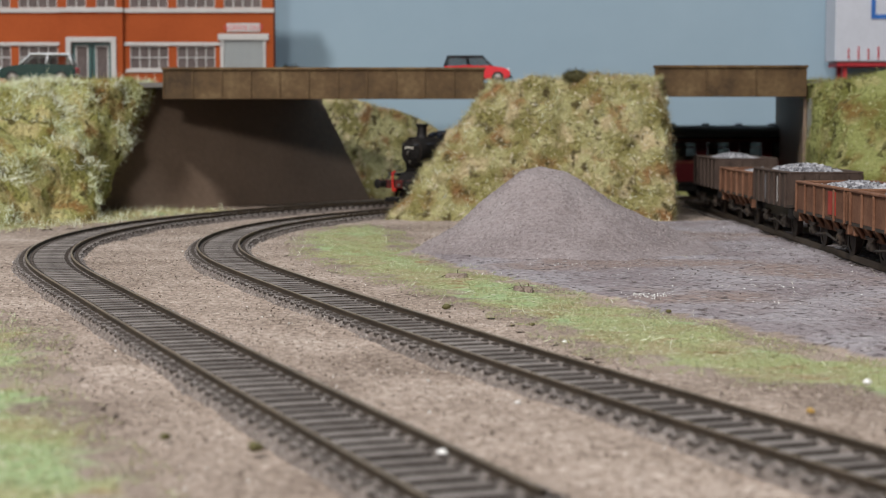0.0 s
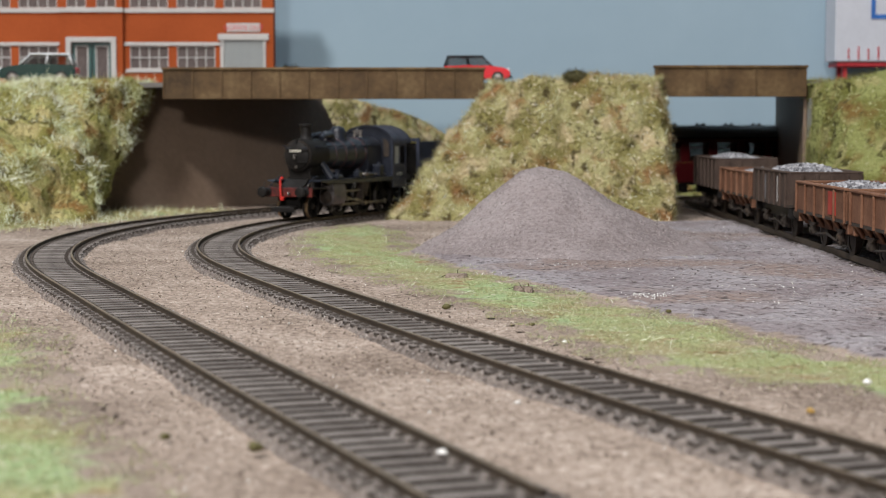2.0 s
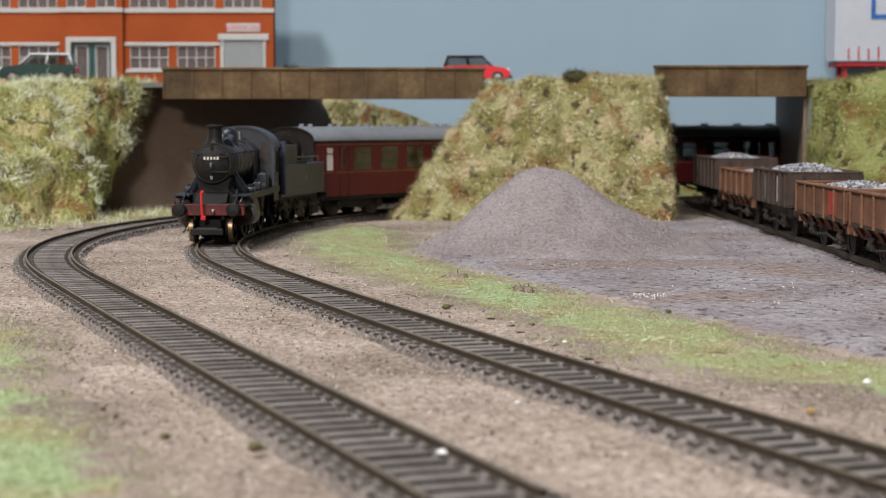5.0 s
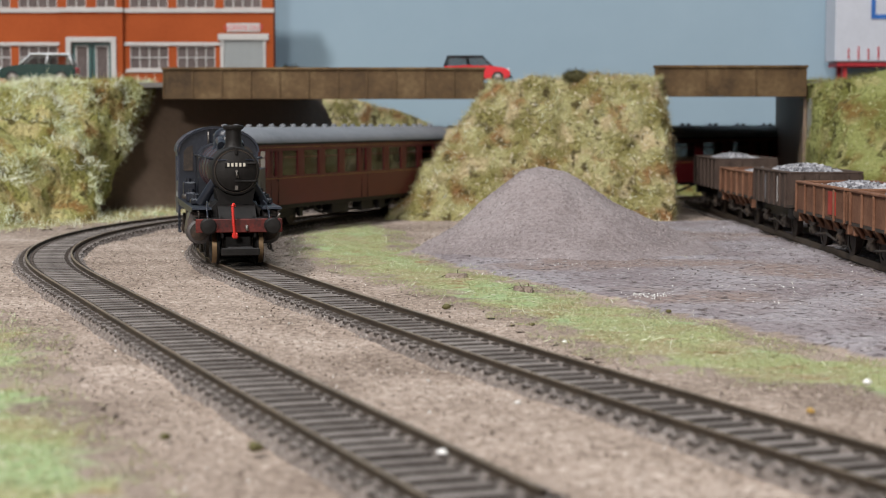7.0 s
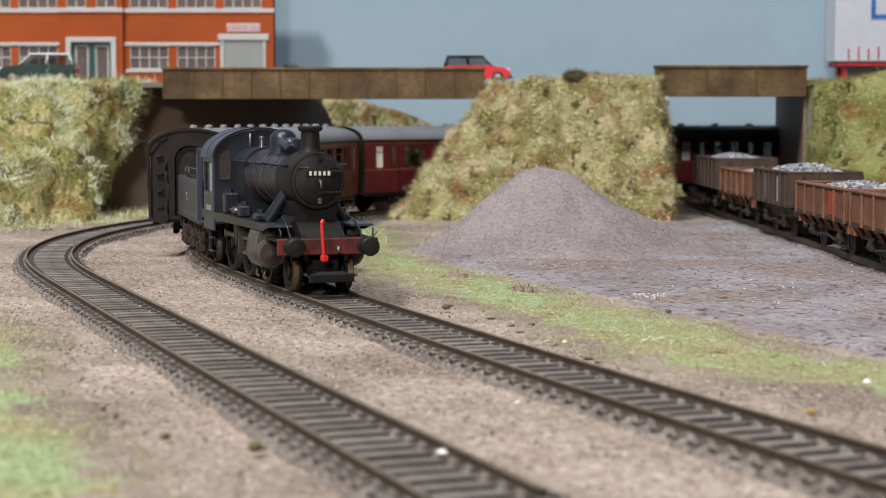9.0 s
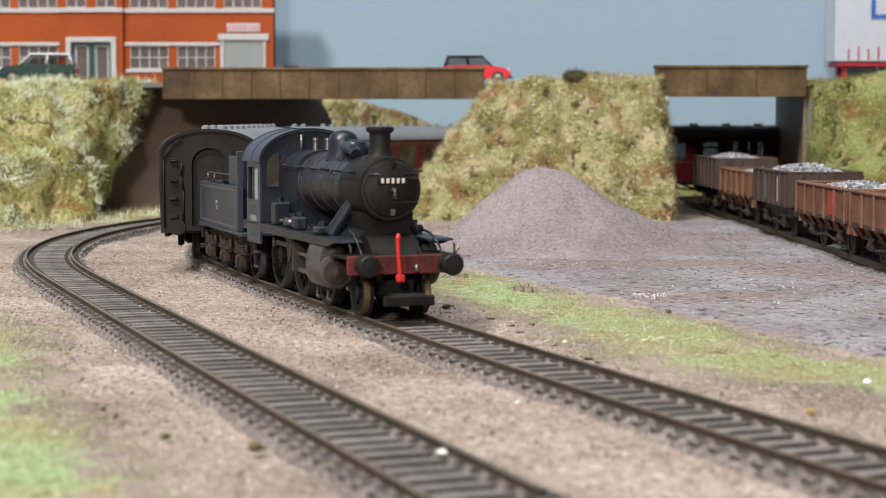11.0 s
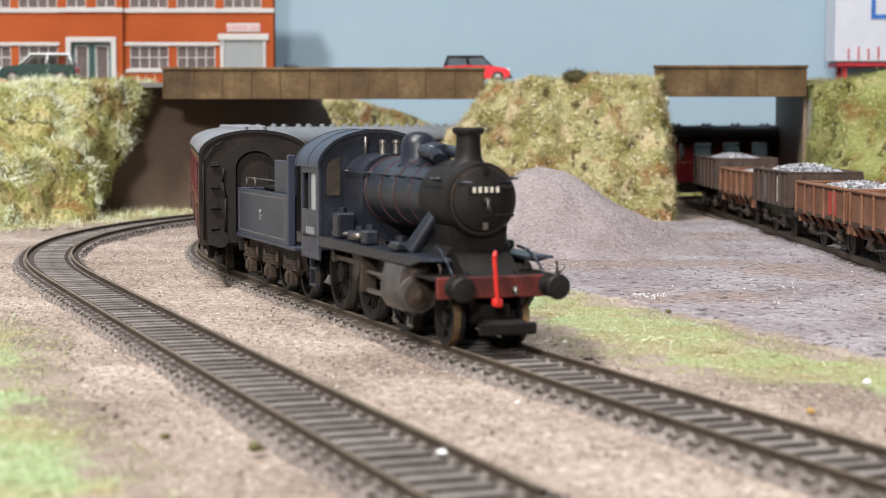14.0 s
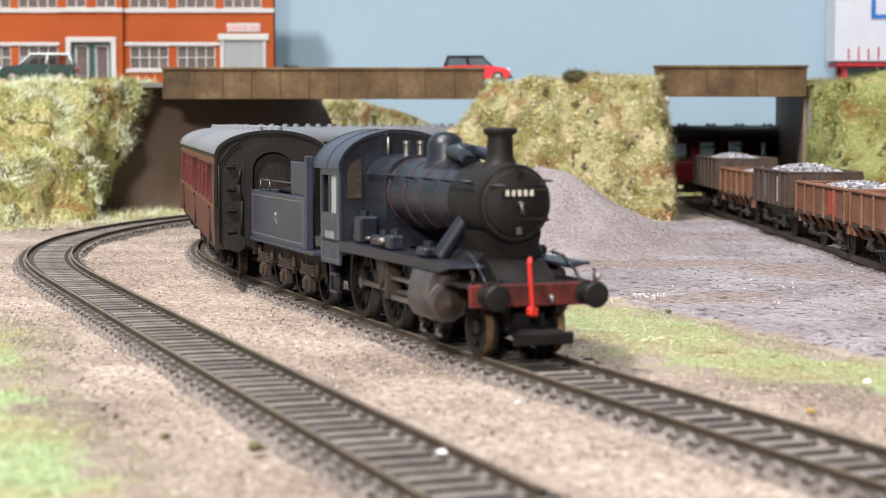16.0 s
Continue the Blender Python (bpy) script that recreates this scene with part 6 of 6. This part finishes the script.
        rim_o = [(17.9, 24), (17.7, 38.7)] + [(17.7 * math.cos(a), 38.9 + 7.8 * math.sin(a)) for a in np.linspace(0.05, math.pi - 0.05, 20)] + [(-17.7, 38.7), (-17.9, 24)]
        rim_i = [(y * 0.95, 24 + (z - 24) * 0.955) for y, z in rim_o[::-1]]
        prism(bm, rim_o + rim_i, x + e * 0.06, x + e * 0.7, "x")
        part("end_rim", bm, SOOT, end)
        bm = B()
        ring_o, ring_i = arch(8.6, 11, 36, 42.5, 16), arch(6.2, 12.5, 34.5, 40, 16)
        ro = [[bm.verts.new((xx, p[0], p[1])) for p in rr] for xx, rr in ((x + e * 0.1, ring_o), (x + e * 2.6, ring_o), (x + e * 2.6, ring_i), (x + e * 0.4, ring_i))]
        for r0, r1 in zip(ro, ro[1:]):
            for i in range(len(r0)):
                j = (i + 1) % len(r0)
                bm.faces.new((r0[i], r0[j], r1[j], r1[i]))
        bm.faces.new(ro[-1])
        part("corridor_connector", bm, SOOT, end, "black corridor bellows with arched opening")
        bm = B()
        prism(bm, arch(4.4, 12.6, 32, 37.5, 14), x + e * 0.5, x + e * 0.9, "x")
        part("corridor_door", bm, ENDBROWN, end, "dark brown corridor door")
        for z in (15.5, 22, 28.5, 35.5):
            for y in (-12.8,):
                bm = B()
                box(bm, x + e * 0.1, x + e * 1.8, y - 1.4, y + 1.4, z - 0.25, z + 0.25, 0.1)
                box(bm, x + e * 0.1, x + e * 0.9, y - 1.2, y + 1.2, z + 0.25, z + 0.9, 0.1)
                part("end_step", bm, SOOT, end)
        bm = B()
        wire(bm, [(x + e * 0.7, -9.8, 34.5), (x + e * 0.7, -10.4, 30), (x + e * 0.7, -9.4, 25), (x + e * 0.7, -9.6, 12)], 0.4, 8)
        wire(bm, [(x + e * 0.7, -16.2, 12), (x + e * 0.7, -16.4, 36), (x + e * 0.7, -13.2, 41), (x + e * 0.7, -10, 43)], 0.3, 8)
        wire(bm, [(x + e * 0.7, 10.8, 34.5), (x + e * 0.7, 10.4, 12)], 0.4, 8)
        part("end_pipe", bm, SOOT, end)
        for sgn in (-1, 1):
            bm = B()
            lathe(bm, (x, sgn * 11.3, 12.2), (e, 0, 0), [(0, 1.9), (1.6, 1.6), (1.7, 1.0), (2.6, 1.0), (2.7, 2.8), (3.2, 2.8)], 16)
            part("buffer", bm, SOOT, end)
        bm = B()
        box(bm, x - e * 6, x + e * 4, -3.5, 3.5, 5.0, 6.6, 0.3)
        part("coupling", bm, SOOT, c)
    bm = B()
    box(bm, -1.5, -CL + 1.5, -16.6, 16.6, 10.6, 12.2)
    part("floor", bm, SOOT, c)
    seat = None
    for i in range(17):
        for sgn in (-1, 1):
            if 117 < 30 + i * 11.5 < 133:
                continue
            if seat is None:
                bm = B()
                prism(bm, [(-2, 12.3), (2, 12.3), (2, 17), (-0.6, 17.4), (-1.0, 26.5), (-2.4, 26.5)], -5, 5, "y")
                seat = part("seat", bm, SEATS, c, "brown seat")
                ob = seat
            else:
                ob = new("seat", seat.data)
                ob.parent = c
            ob.matrix_basis = pose((-30 - i * 11.5) * MM, sgn * 10.5 * MM, 0, 0, 0, 180 * (i % 2))
    for x0, x1, nm in ((92, 112, "battery_box"), (128, 142, "battery_box"), (150, 158, "vacuum_cylinder")):
        for sgn in (-1, 1):
            bm = B()
            box(bm, -x0, -x1, sgn * 9, sgn * 14.5, 3.6, 10.4, 0.4)
            part(nm, bm, SOOT, c)
    bm = B()
    for sgn in (-1, 1):
        wire(bm, [(-70, sgn * 12, 9.0), (-84, sgn * 12, 4.6), (-164, sgn * 12, 4.6), (-178, sgn * 12, 9.0)], 0.7, 6)
    part("truss", bm, SOOT, c)
    for x in (-41.0, -CL + 41.0):
        bm = B()
        for sgn in (-1, 1):
            prism(bm, [(x - 20, 6.4), (x - 20, 8.6), (x - 6, 9.4), (x + 6, 9.4), (x + 20, 8.6), (x + 20, 6.4), (x + 6, 4.0), (x - 6, 4.0)], sgn * 11.4, sgn * 12.6, "y")
        box(bm, x - 4, x + 4, -11.3, 11.3, 4.4, 10.4)
        bogie = part("bogie", bm, SOOT, c, "black four-wheeled bogie")
        for dx in (-16.5, 16.5):
            for sgn in (-1, 1):
                bm = B()
                spoked(bm, 6.0, 2.6)
                tube(bm, (0, -1.0, 0), (0, 1.0, 0), 5.2, n=20)
                part("wheel", bm, GRIME, bogie, loc=(x + dx, sgn * 7.6, 6.0))
                bm = B()
                box(bm, x + dx - 2, x + dx + 2, sgn * 12.6, sgn * 14.6, 4.0, 8.4, 0.5)
                part("axlebox", bm, SOOT, bogie)
    return c


coaches = [coach()]
for i in range(2):
    coaches.append(copy_thing(coaches[0], pose(0, 0, 0)))



# ---- movement ----
RUN = [(0.0, -254.5), (1.0, -191.5), (2.0, -128.5), (3.0, -68.4), (4.0, -7.6), (5.2, 62.5), (6.5, 134.0), (7.5, 190.5), (8.5, 244.8), (9.5, 293.0), (10.5, 325.8), (11.5, 350.0), (12.5, 372.4), (13.2, 387.7), (13.8, 399.2), (14.4, 407.6), (15.0, 413.3), (16.0, 421.1)]


def travelled(t):
    ts, ss = np.array([r[0] for r in RUN]), np.array([r[1] for r in RUN])
    m = np.gradient(ss, ts)
    i = int(min(max(np.searchsorted(ts, t, side="right") - 1, 0), len(ts) - 2))
    h = ts[i + 1] - ts[i]
    u = (t - ts[i]) / h
    return (2 * u ** 3 - 3 * u * u + 1) * ss[i] + (u ** 3 - 2 * u * u + u) * h * m[i] + (3 * u * u - 2 * u ** 3) * ss[i + 1] + (u ** 3 - u * u) * h * m[i + 1]


def riding(s, a, b):
    """Pose of a vehicle whose front is at s, carried at a and b behind it."""
    ax, ay, _ = on(INNER, s - a)
    bx, by, _ = on(INNER, s - b)
    d = Vector((ax - bx, ay - by, 0)).normalized()
    front = Vector((ax, ay, RAILZ)) + d * a
    return pose(front.x * MM, front.y * MM, front.z * MM, 0, 0, math.degrees(math.atan2(d.y, d.x)))


TENDER_BACK, COACH_BACK, COACH_PITCH = 113.0, 196.0, 279.0


def motions():
    steps = [i * 0.2 for i in range(81)]
    fine = [i * 0.1 for i in range(161)]
    walk(loco, [(t, riding(travelled(t), 40, 91)) for t in steps])
    walk(tender, [(t, riding(travelled(t) - TENDER_BACK, 10.6, 60)) for t in steps])
    for i, c in enumerate(coaches):
        walk(c, [(t, riding(travelled(t) - COACH_BACK - i * COACH_PITCH, 41, CL - 41)) for t in steps])
    for w, at, r in LOCO_WHEELS + TENDER_WHEELS:
        walk(w, [(t, pose(at[0] * MM, at[1] * MM, at[2] * MM, 0, math.degrees(travelled(t) / r), 0)) for t in fine])
    for rod, sgn in RODS:
        rows = []
        for t in fine:
            a = travelled(t) / 9.9
            rows.append((t, pose(-4.2 * math.sin(a) * MM, sgn * 10.0 * MM, (9.9 - 4.2 * math.cos(a)) * MM)))
        walk(rod, rows)
    for rod, sgn in CONRODS:
        rows = []
        for t in fine:
            a = travelled(t) / 9.9
            px, pz = AXLES[2] - 4.2 * math.sin(a), 9.9 - 4.2 * math.cos(a)
            tilt = math.asin((10.8 - pz) / 27.0)
            cx = px + 27.0 * math.cos(tilt)
            rows.append((t, pose(cx * MM, sgn * 11.4 * MM, 10.8 * MM, 0, -math.degrees(tilt), 0)))
        walk(rod, rows)


motions()
